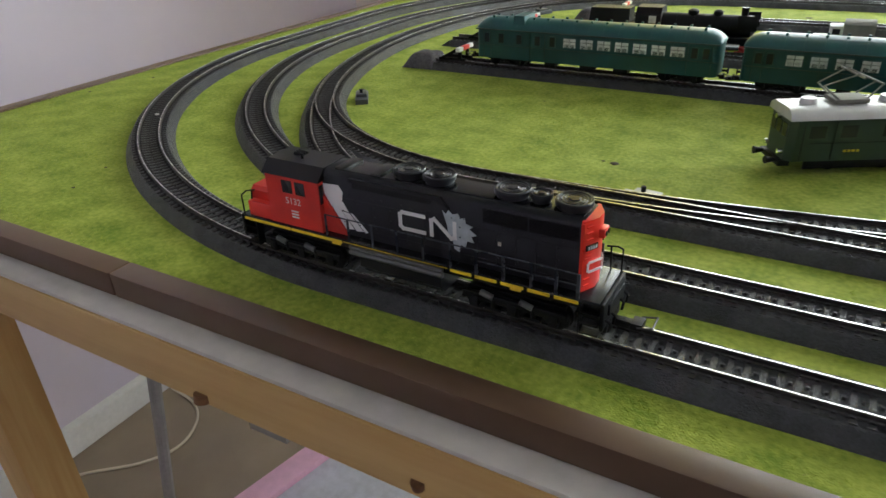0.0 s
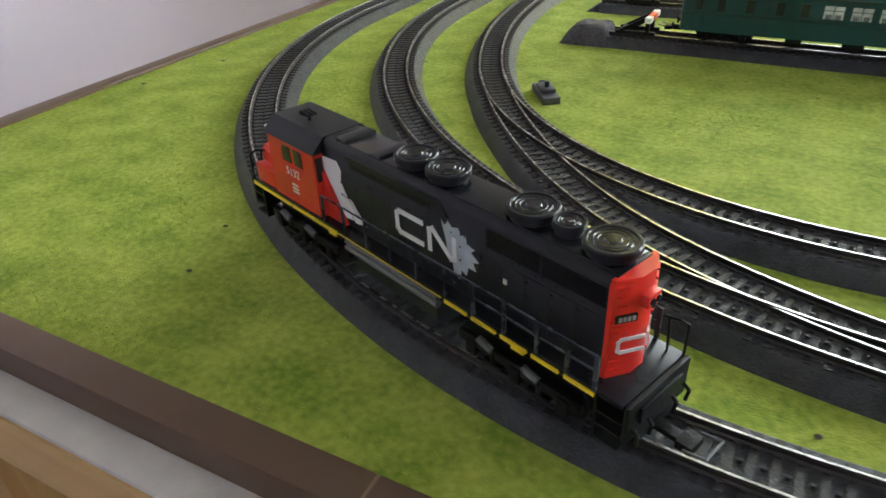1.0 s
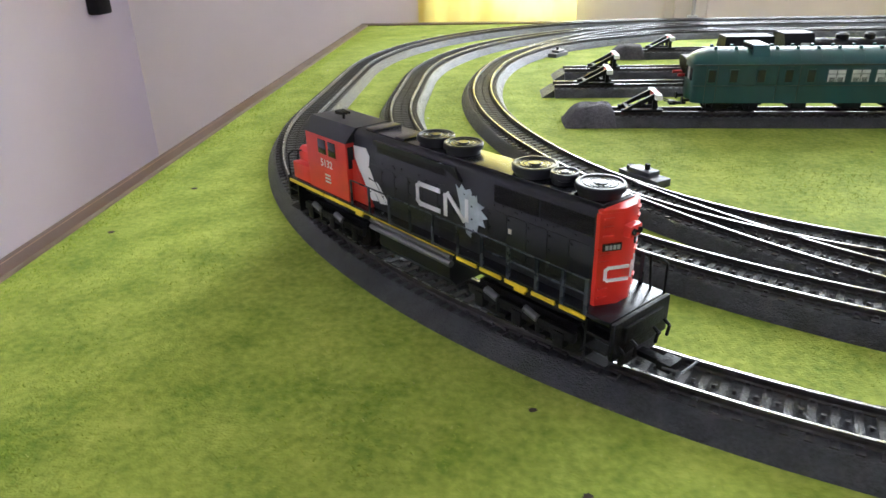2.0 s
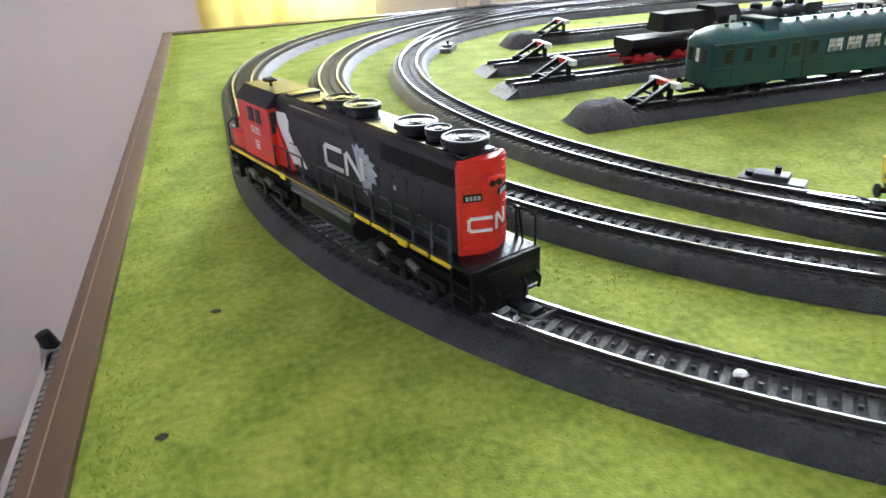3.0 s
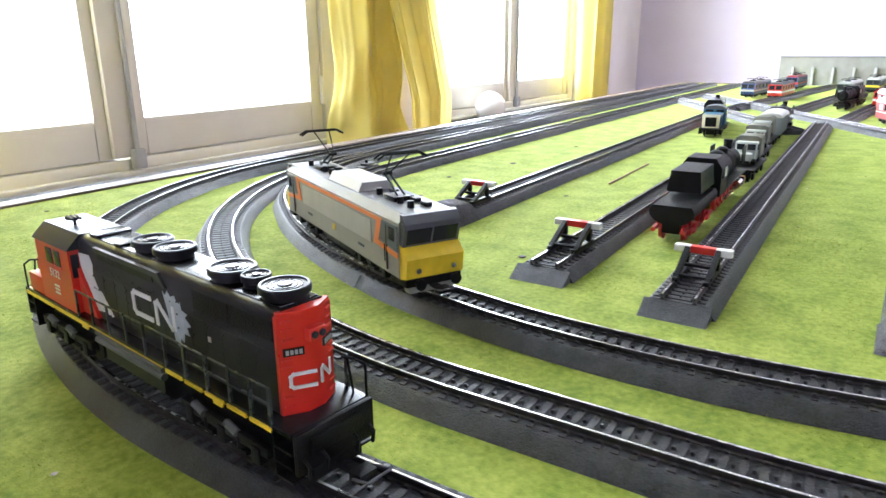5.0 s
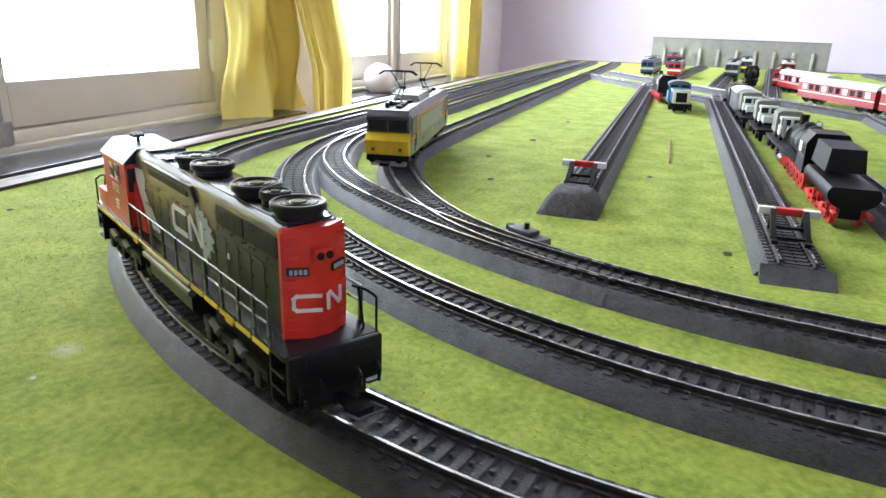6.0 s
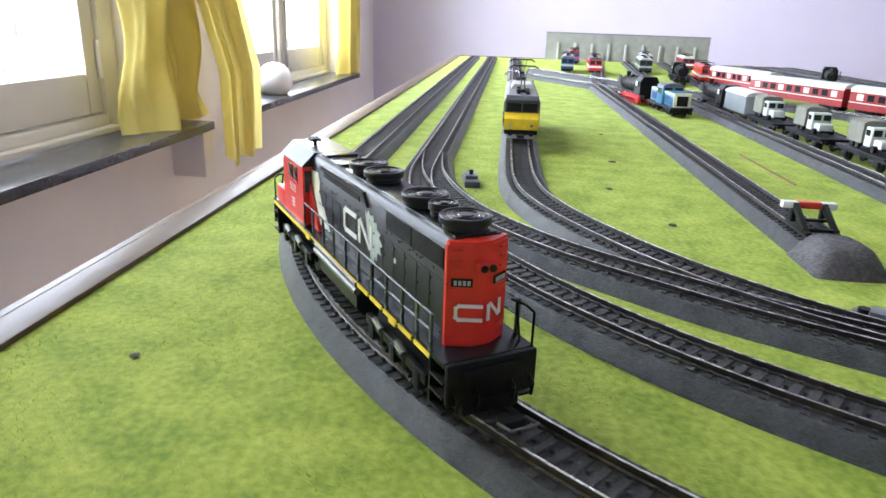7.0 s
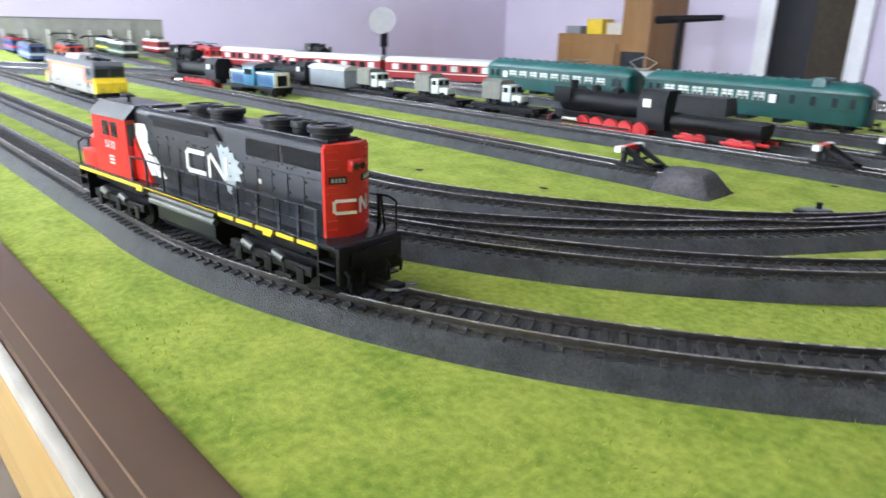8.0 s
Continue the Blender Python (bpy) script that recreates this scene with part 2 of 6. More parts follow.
def add_prism(bm, profile, x0, x1, inset0=0.0, inset1=0.0):
    """A profile of (y, z) pairs run from x0 to x1."""
    a = [bm.verts.new((x0 + inset0 * z, y, z)) for y, z in profile]
    b = [bm.verts.new((x1 - inset1 * z, y, z)) for y, z in profile]
    n = len(profile)
    for i in range(n):
        bm.faces.new((a[i], a[(i + 1) % n], b[(i + 1) % n], b[i]))
    bm.faces.new(a[::-1])
    bm.faces.new(b)
    return a + b


def add_slab(bm, outline, axis, lo, hi):
    """An outline of pairs, given thickness along an axis (0 x, 1 y, 2 z)."""
    def place(p, w):
        c = list(p)
        c.insert(axis, w)
        return c
    a = [bm.verts.new(place(p, lo)) for p in outline]
    b = [bm.verts.new(place(p, hi)) for p in outline]
    n = len(outline)
    for i in range(n):
        bm.faces.new((a[i], a[(i + 1) % n], b[(i + 1) % n], b[i]))
    bm.faces.new(a[::-1])
    bm.faces.new(b)
    return a + b


def add_tube(bm, points, r, n=6):
    for p, q in zip(points, points[1:]):
        add_cyl(bm, p, q, r, n=n)


def finish(bm, name, mat, smooth=0.6):
    bmesh.ops.recalc_face_normals(bm, faces=bm.faces)
    me = bpy.data.meshes.new(name)
    bm.to_mesh(me)
    bm.free()
    me.materials.append(mat)
    if smooth:
        me.polygons.foreach_set("use_smooth", [True] * len(me.polygons))
        me.set_sharp_from_angle(angle=smooth)
    return me


def part(name, bm, mat, parent=None, label="", smooth=0.6):
    ob = new(name, finish(bm, name, mat, smooth))
    if parent is not None:
        ob.parent = parent
    if label:
        tagged(ob, label)
    return ob


def box_part(name, dims, mat, parent, bevel=0.0, label=""):
    bm = bmesh.new()
    add_box(bm, *dims, bevel=bevel)
    return part(name, bm, mat, parent, label)


def shared(name, me, parent, m):
    ob = new(name, me)
    ob.parent = parent
    ob.matrix_basis = m
    return ob


def thing(name, label, category, m, group="", kind=""):
    ob = new(name)
    ob.empty_display_size = 0.02
    ob.matrix_basis = m
    return tagged(ob, label, category, group, kind)


def structure(name, bm, mat, label, category, smooth=0.6):
    return tagged(part(name, bm, mat, None, "", smooth), label, category, kind="structure")


# ---- track lines ----
def arc(cx, cy, r, a0, a1, n):
    return [(cx + r * math.cos(radians(a0 + (a1 - a0) * i / n)), cy + r * math.sin(radians(a0 + (a1 - a0) * i / n))) for i in range(n + 1)]


def spline(ctrl, n=10):
    out = []
    P = [ctrl[0]] + list(ctrl) + [ctrl[-1]]
    for i in range(1, len(P) - 2):
        p0, p1, p2, p3 = (np.array(P[i + k], float) for k in (-1, 0, 1, 2))
        for k in range(n):
            t = k / n
            out.append(tuple(0.5 * (2 * p1 + (p2 - p0) * t + (2 * p0 - 5 * p1 + 4 * p2 - p3) * t * t + (3 * p1 - p0 - 3 * p2 + p3) * t ** 3)))
    return out + [tuple(ctrl[-1])]


class Line:
    """A centre line, sampled by its length."""

    def __init__(self, pts):
        self.p = np.array(pts, float)
        d = np.hypot(*np.diff(self.p, axis=0).T)
        keep = np.concatenate([[True], d > 1e-6])
        self.p = self.p[keep]
        self.s = np.concatenate([[0], np.cumsum(np.hypot(*np.diff(self.p, axis=0).T))])
        self.length = self.s[-1]

    def at(self, s):
        return np.array([np.interp(s, self.s, self.p[:, 0]), np.interp(s, self.s, self.p[:, 1])])

    def heading(self, s, h=0.004):
        d = self.at(min(s + h, self.length)) - self.at(max(s - h, 0))
        return d / np.hypot(*d)

    def near(self, x, y):
        ss = np.linspace(0, self.length, 3000)
        q = np.array([self.at(s) for s in ss])
        return ss[np.argmin((q[:, 0] - x) ** 2 + (q[:, 1] - y) ** 2)]

    def pose_at(self, s, z, wheelbase=0.065):
        a, b = self.at(s + wheelbase), self.at(s - wheelbase)
        return pose((a[0] + b[0]) / 2, (a[1] + b[1]) / 2, z, 0, 0, math.degrees(math.atan2(a[1] - b[1], a[0] - b[0])))


EAST = 1.96
RO, DO = 0.4309, 0.0965
outer_line = Line([(EAST, -RO - DO)] + arc(0, -DO, RO, 270, 180, 60) + arc(0, DO, RO, 180, 90, 60) + [(EAST, RO + DO)])
RM, DM, CM = 0.423, 0.045, 0.0632
middle_line = Line([(EAST, -RM - DM)] + arc(CM, -DM, RM, 270, 180, 60) + arc(CM, DM, RM, 180, 90, 60) + [(EAST, RM + DM)])
a1 = math.degrees(math.asin(0.25 / 0.529))
inner_line = Line([(EAST, -0.393)] + arc(0.012, -0.122, 0.271, 270, 180 + a1, 30) + arc(0.239, 0, 0.529, 180 + a1, 172, 30)
                  + spline([(-0.2818, 0.0900), (-0.2747, 0.1263), (-0.2590, 0.1737), (-0.2372, 0.2185), (-0.2097, 0.2592), (-0.1761, 0.2934), (-0.1388, 0.3214), (-0.0995, 0.3452),
                            (-0.0577, 0.3657), (-0.0124, 0.3803), (0.0365, 0.3861), (0.0865, 0.3875), (0.1365, 0.388)]) + [(EAST, 0.388)])
link_north = Line(spline([(-0.2620, 0.1680), (-0.2405, 0.2190), (-0.2140, 0.2680), (-0.1810, 0.3160), (-0.13, 0.375), (-0.06, 0.425), (0.03, 0.456), (0.12, 0.467)]))
link_south = Line(spline([(-0.235, -0.235), (-0.19, -0.308), (-0.13, -0.378), (-0.065, -0.425), (0.02, -0.455), (0.12, -0.467)]))
branch_south = Line(spline([(0.02, -0.392), (0.15, -0.384), (0.30, -0.36), (0.45, -0.322), (0.62, -0.262), (0.8, -0.20)]))


def ribbon(line, profile, z, s0, s1, step=0.008, ends=True):
    """A profile of (offset to the left, height) swept along a line."""
    bm = bmesh.new()
    n = max(2, int((s1 - s0) / step))
    rows = []
    for i in range(n + 1):
        s = s0 + (s1 - s0) * i / n
        p, h = line.at(s), line.heading(s)
        rows.append([bm.verts.new((p[0] - h[1] * o, p[1] + h[0] * o, z + w)) for o, w in profile])
    k = len(profile)
    for a, b in zip(rows, rows[1:]):
        for j in range(k):
            bm.faces.new((a[j], b[j], b[(j + 1) % k], a[(j + 1) % k]))
    if ends:
        bm.faces.new(rows[0])
        bm.faces.new(rows[-1][::-1])
    return bm


BEDP = [(-0.0195, 0.0), (-0.0148, 0.0068), (-0.0138, 0.0074), (0.0138, 0.0074), (0.0148, 0.0068), (0.0195, 0.0)]


def rail_profile(o):
    return [(o - 0.0011, 0.0072), (o - 0.0011, 0.0078), (o - 0.0004, 0.0083), (o - 0.0005, 0.0096), (o - 0.0007, 0.0099), (o - 0.0006, RAIL),
            (o + 0.0006, RAIL), (o + 0.0007, 0.0099), (o + 0.0005, 0.0096), (o + 0.0004, 0.0083), (o + 0.0011, 0.0078), (o + 0.0011, 0.0072)]


tie_bm = bmesh.new()
add_box(tie_bm, -0.0013, 0.0013, -0.0134, 0.0134, 0.0066, 0.0080)
for side in (-1, 1):
    for o in (-0.0019, 0.0019):
        add_box(tie_bm, -0.0008, 0.0008, side * 0.00825 + o - 0.0006, side * 0.00825 + o + 0.0006, 0.0077, 0.0089)
TIE_MESH = finish(tie_bm, "sleeper", TIE, 0)


def lay_track(line, label, single, z=0.0, s0=0.0, s1=None, rails=True):
    """Roadbed, two rails and sleepers; single: the stretch of the line whose sleepers are laid one by one."""
    s1 = line.length if s1 is None else s1
    t = thing("railway_track", label, "track", Matrix.Translation(LIFT), group="model railway tracks")
    part("roadbed", ribbon(line, BEDP, z, s0, s1), BED, t, smooth=0.5)
    for side in (-1, 1):
        rail = part("rail", ribbon(line, rail_profile(side * 0.00825), z, s0, s1), RAILSIDE, t, "darkened metal rail", smooth=0.5)
        o = side * 0.00825
        head = [(o - 0.00048, RAIL - 0.0002), (o - 0.00042, RAIL + 0.00012), (o + 0.00042, RAIL + 0.00012), (o + 0.00048, RAIL - 0.0002)]
        part("rail_head", ribbon(line, head, z, s0, s1), STEEL, rail, "worn bright top of the rail", smooth=0.5)
    count = 0
    s = s0 + 0.004
    verts, faces = [], []
    while s < s1 - 0.003:
        p, h = line.at(s), line.heading(s)
        a = math.atan2(h[1], h[0])
        if single and single[0] <= s <= single[1] and count < 290:
            shared("sleeper", TIE_MESH, t, Matrix.Translation((p[0], p[1], z)) @ Matrix.Rotation(a, 4, "Z"))
            count += 1
        else:
            base = len(verts)
            for dx, dy, dz in ((-1, -1, 0), (1, -1, 0), (1, 1, 0), (-1, 1, 0), (-1, -1, 1), (1, -1, 1), (1, 1, 1), (-1, 1, 1)):
                u, v = dx * 0.0013, dy * 0.0132
                verts.append((p[0] + h[0] * u - h[1] * v, p[1] + h[1] * u + h[0] * v, z + 0.0066 + dz * 0.0014))
            for f in ((4, 5, 6, 7), (0, 1, 5, 4), (1, 2, 6, 5), (2, 3, 7, 6), (3, 0, 4, 7)):
                faces.append(tuple(base + i for i in f))
        base = len(verts)
        q = line.at(s + 0.003)
        for dx, dy, dz in ((-1, -1, 0), (1, -1, 0), (1, 1, 0), (-1, 1, 0), (-1, -1, 1), (1, -1, 1), (1, 1, 1), (-1, 1, 1)):
            u, v = dx * 0.0006, dy * 0.0005
            verts.append((q[0] + h[0] * u - h[1] * v, q[1] + h[1] * u + h[0] * v, z + 0.0072 + dz * 0.0016))
        for f in ((4, 5, 6, 7), (0, 1, 5, 4), (1, 2, 6, 5), (2, 3, 7, 6), (3, 0, 4, 7)):
            faces.append(tuple(base + i for i in f))
        s += 0.0062
    me = bpy.data.meshes.new("sleepers")
    me.from_pydata(verts, [], faces)
    me.materials.append(TIE)
    ob = new("sleepers", me)
    ob.parent = t
    tagged(ob, kind="stuff")
    return t


# ---- the room ----
WX, EX, SY, NY, HIGH = -1.22, 3.15, -3.2, 1.12, 2.75
WIN = [(-0.42, 0.817), (1.22, 2.40)]  # the openings in the window wall
W0, W1 = TOP - 0.10, TOP + 1.35


def build_room():
    bm = bmesh.new()
    add_box(bm, WX - 0.2, EX + 0.2, SY - 0.2, NY + 0.3, -0.1, 0.0)
    structure("floor", bm, FLOOR, "worn beige floor of the train room", "floor")
    bm = bmesh.new()
    add_box(bm, WX - 0.2, EX + 0.2, SY - 0.2, NY + 0.3, HIGH, HIGH + 0.1)
    structure("ceiling", bm, CEIL, "plain unseen ceiling, greyed to weaken bounced light", "ceiling")
    for name, dims, label in (("wall_west", (WX - 0.15, WX, SY, NY + 0.25, 0, HIGH), "lavender painted plaster wall"),
                              ("wall_east", (EX, EX + 0.15, SY, NY + 0.25, 0, HIGH), "lavender painted wall behind the layout"),
                              ("wall_south", (WX, EX, SY - 0.15, SY, 0, HIGH), "lavender painted wall with a doorway")):
        bm = bmesh.new()
        add_box(bm, *dims)
        structure(name, bm, LAVENDER, label, "wall")
    bm = bmesh.new()
    y0, y1 = NY, NY + 0.25
    add_box(bm, WX, EX, y0, y1, 0, W0 - 0.02)
    add_box(bm, WX, EX, y0, y1, W1, HIGH)
    for a, b in ((WX, WIN[0][0]), (WIN[0][1], WIN[1][0]), (WIN[1][1], EX)):
        add_box(bm, a, b, y0, y1, W0 - 0.02, W1)
    # same paint as the other walls; the shade's tone is in the material
    structure("wall_north", bm, BEIGE, "lavender wall with two windows, coloured beige for its shade", "wall")
    bm = bmesh.new()
    add_box(bm, WX, WX + 0.03, SY, NY, 0.0, 0.075, 0.006)
    structure("baseboard", bm, WHITE, "white painted baseboard along the wall", "baseboard")


def casement(parent, a, b, z0, z1, y, rail=0.041):
    """One sash with its glass."""
    bm = bmesh.new()
    add_box(bm, a, a + rail, y - 0.022, y + 0.022, z0, z1, 0.004)
    add_box(bm, b - rail, b, y - 0.022, y + 0.022, z0, z1, 0.004)
    add_box(bm, a + rail, b - rail, y - 0.021, y + 0.021, z0, z0 + 0.075, 0.004)
    add_box(bm, a + rail, b - rail, y - 0.021, y + 0.021, z1 - rail, z1, 0.004)
    sash = part("sash", bm, CREAM, parent)
    bm = bmesh.new()
    add_box(bm, a + rail - 0.004, b - rail + 0.004, y - 0.002, y + 0.002, z0 + 0.071, z1 - rail + 0.004)
    pane = part("pane", bm, PANE, parent, "clear window glass")
    pane.visible_shadow = False
    bm = bmesh.new()
    add_box(bm, (a + b) / 2 - 0.0018, (a + b) / 2 + 0.0018, y + 0.0025, y + 0.010, z0 + 0.073, z1 - rail)
    part("glazing_bar", bm, CREAM, parent)
    for z in (z0 + 0.10, z1 - 0.2):
        bm = bmesh.new()
        x = b - 0.004 if a > (WIN[0][0] + WIN[0][1]) / 2 and b < 1 or a > 1.8 else a + 0.004
        add_cyl(bm, (x, y - 0.027, z - 0.035), (x, y - 0.027, z + 0.035), 0.006, n=10)
        part("hinge", bm, CREAM, parent)


def build_window(k):
    a, b = WIN[k]
    mid = (a + b) / 2
    w = thing("window_%d" % (k + 1), "cream painted casement window with two sashes", "window", Matrix.Identity(4), kind="structure")
    y = 1.20
    bm = bmesh.new()
    add_box(bm, a, a + 0.05, y - 0.03, y + 0.04, W0, W1, 0.004)
    add_box(bm, b - 0.05, b, y - 0.03, y + 0.04, W0, W1, 0.004)
    add_box(bm, a + 0.05, b - 0.05, y - 0.03, y + 0.04, W0, W0 + 0.03, 0.004)
    add_box(bm, a + 0.05, b - 0.05, y - 0.03, y + 0.04, W1 - 0.05, W1, 0.004)
    part("window_frame", bm, CREAM, w)
    casement(w, a + 0.052, mid - 0.012, W0 + 0.032, W1 - 0.052, y)
    casement(w, mid + 0.012, b - 0.052, W0 + 0.032, W1 - 0.052, y)
    bm = bmesh.new()
    add_box(bm, mid - 0.030, mid + 0.030, y - 0.036, y - 0.0225, W0 + 0.034, W1 - 0.056, 0.005)
    part("meeting_strip", bm, CREAM, w)
    bm = bmesh.new()
    add_cyl(bm, (mid + 0.014, y - 0.043, W0 + 0.03), (mid + 0.014, y - 0.043, W1 - 0.1), 0.005, n=8)
    add_box(bm, mid + 0.002, mid + 0.026, y - 0.054, y - 0.034, W0 + 0.012, W0 + 0.05, 0.003)
    part("bolt", bm, LGREY, w, "grey painted window bolt")
    bm = bmesh.new()
    add_box(bm, a - 0.02, b + 0.02 if k else 0.94, 1.035, y - 0.03, W0 - 0.020, W0 - 0.002, 0.003)
    part("window_sill", bm, SILL, w, "polished black stone sill")
    bm = bmesh.new()
    add_box(bm, a + 0.05, b - 0.05, y - 0.052, y - 0.032, W0 - 0.001, W0 + 0.010, 0.003)
    part("ledge", bm, CREAM, w)


def build_outside():
    bm = bmesh.new()
    add_box(bm, -8, 40, 6.0, 6.02, -2, 9)
    tagged(part("backdrop", bm, OUTSIDE), "bright overcast sky outside the windows", "backdrop", kind="structure")
    rng = random.Random(4)
    t = thing("tree", "garden tree outside the window with self-glowing leaves", "tree", Matrix.Translation((6.2, 5.2, 0)))
    bm = bmesh.new()
    add_cyl(bm, (0, 0, -0.4), (0.1, 0, 1.2), 0.09, 0.05, 10)
    add_cyl(bm, (0.1, 0, 1.2), (0.5, 0.1, 1.9), 0.05, 0.02, 8)
    add_cyl(bm, (0.1, 0, 1.1), (-0.4, 0, 1.8), 0.05, 0.02, 8)
    part("trunk", bm, PINE_UP, t)
    # the crown's brightness is emission, no lamp reaches it
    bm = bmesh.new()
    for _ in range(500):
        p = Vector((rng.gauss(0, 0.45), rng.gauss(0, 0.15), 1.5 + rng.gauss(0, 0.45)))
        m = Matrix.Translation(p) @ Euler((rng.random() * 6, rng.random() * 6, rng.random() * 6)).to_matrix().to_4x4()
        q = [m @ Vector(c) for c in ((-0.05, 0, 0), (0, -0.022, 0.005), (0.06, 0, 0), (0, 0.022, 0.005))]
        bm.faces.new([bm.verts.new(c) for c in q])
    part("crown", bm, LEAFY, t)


def build_curtain(label, sheets):
    """Cloth in broad uneven pleats. Each sheet: x0, x1, hem height, how far it bunches up, how far it comes forward, y, seed."""
    bm = bmesh.new()
    for x0, x1, z_low, bunch, forward, y0, seed in sheets:
        rng = random.Random(seed)
        ph = [rng.random() * 6.28 for _ in range(6)]
        nx, nz = 64, 44
        grid = []
        for j in range(nz + 1):
            v = j / nz
            z = TOP + 1.45 + (z_low - TOP - 1.45) * v
            low = max(0.0, (v - 0.72) / 0.28)
            narrow = 1 - 0.55 * bunch * math.sin(low * math.pi) ** 2 * 0.6
            row = []
            for i in range(nx + 1):
                u = i / nx
                x = (x0 + x1) / 2 + (u - 0.5) * (x1 - x0) * narrow
                x += bunch * (-0.065 * low ** 2 * (1 - u) + 0.012 * math.sin(low * 9 + u * 4))
                x = x - 0.015 * low - 0.28 * low * (x - (x0 + x1) / 2) if forward else x
                fold = 0.024 * math.sin(u * 12.5 + ph[0] + 0.9 * math.sin(v * 2 + ph[1])) + 0.010 * math.sin(u * 27 + ph[2] + v * 1.7) + 0.004 * math.sin(u * 55 + ph[3])
                y = y0 + fold * (1 - 0.25 * low) - forward * min(1.0, low * 1.7)
                # cloth heaped on the sill runs into slanting creases
                y += bunch * low * (0.030 * math.sin(u * 7 + low * 10 + ph[4]) - 0.028 * low)
                zz = z + bunch * 0.030 * low * math.sin(u * 5 + ph[5]) * (1 - low) + (0.006 * math.sin(u * 9 + ph[4]) if j == nz and not bunch else 0)
                row.append(bm.verts.new((x, y, zz)))
            grid.append(row)
        for a, b in zip(grid, grid[1:]):
            for i in range(nx):
                bm.faces.new((a[i], a[i + 1], b[i + 1], b[i]))
    bmesh.ops.solidify(bm, geom=list(bm.faces), thickness=0.0016)
    tagged(part("curtain", bm, CURTAIN, None, "", 1.2), label, "curtain", group="yellow curtains")


# ---- the table ----
GX0, GX1, GY0, GY1 = -0.504, 2.10, -0.571, 0.587


def build_table():
    t = thing("train_table", "long wooden train table edged with brown strips", "table", Matrix.Identity(4))
    bm = bmesh.new()
    add_box(bm, GX0 - 0.0, GX1, GY0, GY1, TOP - 0.014, TOP - 0.002)
    part("tabletop", bm, PINE, t)
    w = 0.022
    for dims in ((GX0 - 0.014, GX1 + w, GY0 - 0.0148, GY0), (GX0 - 0.014, GX1 + w, GY1, GY1 + w), (GX0 - 0.014, GX0, GY0, GY1), (GX1, GX1 + w, GY0, GY1)):
        bm = bmesh.new()
        x0, x1, y0, y1 = dims
        if y1 == GY0:
            # two lengths of strip that meet in an open joint
            add_box(bm, x0, -0.1174, y0, y1, TOP - 0.0135, TOP + 0.0015, 0.0012)
            part("edge_strip", bm, TRIM, t, "brown laminated edge strip")
            bm = bmesh.new()
            add_box(bm, -0.1168, x1, y0, y1, TOP - 0.0135, TOP + 0.0015, 0.0012)
            part("edge_strip", bm, TRIM, t, "brown laminated edge strip")
            box_part("joint_filler", (-0.1176, -0.1166, y0 + 0.0012, y1 - 0.0004, TOP - 0.0130, TOP + 0.0010), SEAM, t, 0, "pale open joint in the strip")
            continue
        add_box(bm, *dims, TOP - 0.020, TOP + 0.0015, 0.0012)
        strip = part("edge_strip", bm, TRIM, t, "brown laminated edge strip")
        bm = bmesh.new()
        if x1 - x0 > 1:
            g = y0 + 0.0045 if y0 < 0 else y1 - 0.0055
            add_box(bm, x0, x1, g, g + 0.0005, TOP + 0.0012, TOP + 0.0017)
        else:
            g = x0 + 0.0045 if x0 < 0 else x1 - 0.0055
            add_box(bm, g, g + 0.0005, y0, y1, TOP + 0.0012, TOP + 0.0017)
        part("seam", bm, SEAM, strip, "paler worn seam along the strip")
    for y0, y1 in ((GY0 - 0.030, GY0 - 0.006), (GY1 + 0.008, GY1 + 0.0262)):
        bm = bmesh.new()
        if y0 < 0:
            add_box(bm, GX0 - 0.012, GX1 + 0.02, y0, y1, TOP - 0.049, TOP - 0.0166, 0.002)
        else:
            add_box(bm, GX0 - 0.012, GX1 + 0.02, y0, GY1 + 0.0223, TOP - 0.062, TOP - 0.0202)
            add_box(bm, GX0 - 0.012, GX1 + 0.02, GY1 + 0.0223, y1, TOP - 0.062, TOP - 0.0082, 0.001)
        beam = part("beam", bm, PINE, t, "knotty pine beam")
        bm = bmesh.new()
        edge = (y0 + 0.0012, y1 + 0.005) if y0 < 0 else (GY1 + 0.0223, y1)
        add_box(bm, GX0 - 0.012, GX1 + 0.02, edge[0], edge[1], TOP - (0.0168 if y0 < 0 else 0.0081), TOP - (0.0137 if y0 < 0 else 0.0015), 0.0012)
        part("board_edge", bm, DUSTY, beam, "dusty sawn board edge")
        rng = random.Random(int(y0 * 1000))
        for x in (-0.041, 0.090, 0.32, 0.5, 0.9, 1.4) if y0 < 0 else (-0.42, -0.25, 0.1, 0.5):
            bm = bmesh.new()
            yy = y0 if y0 < 0 else y1
            add_cyl(bm, (x, yy - 0.0004, TOP - 0.042 + rng.uniform(-0.008, 0.008)), (x, yy + 0.0004, TOP - 0.042), rng.uniform(0.003, 0.0055), n=12)
            part("knot", bm, KNOT, beam)
    for x in (GX0, GX1 - 0.045):
        bm = bmesh.new()
        add_box(bm, x, x + 0.045, GY0 + 0.03, GY1 - 0.03, TOP - 0.062, TOP - 0.0205, 0.002)
        part("cross_beam", bm, PINE, t)
    for x in (-0.420, 0.75, 1.9):
        for y in (GY0 - 0.008, GY1 - 0.037):
            bm = bmesh.new()
            add_box(bm, x, x + 0.045, y, y + 0.045, 0.0, TOP - 0.0205, 0.003)
            part("leg", bm, PINE_UP, t, "square pine leg")
    bm = bmesh.new()
    nx, ny = 130, 58
    rows = []
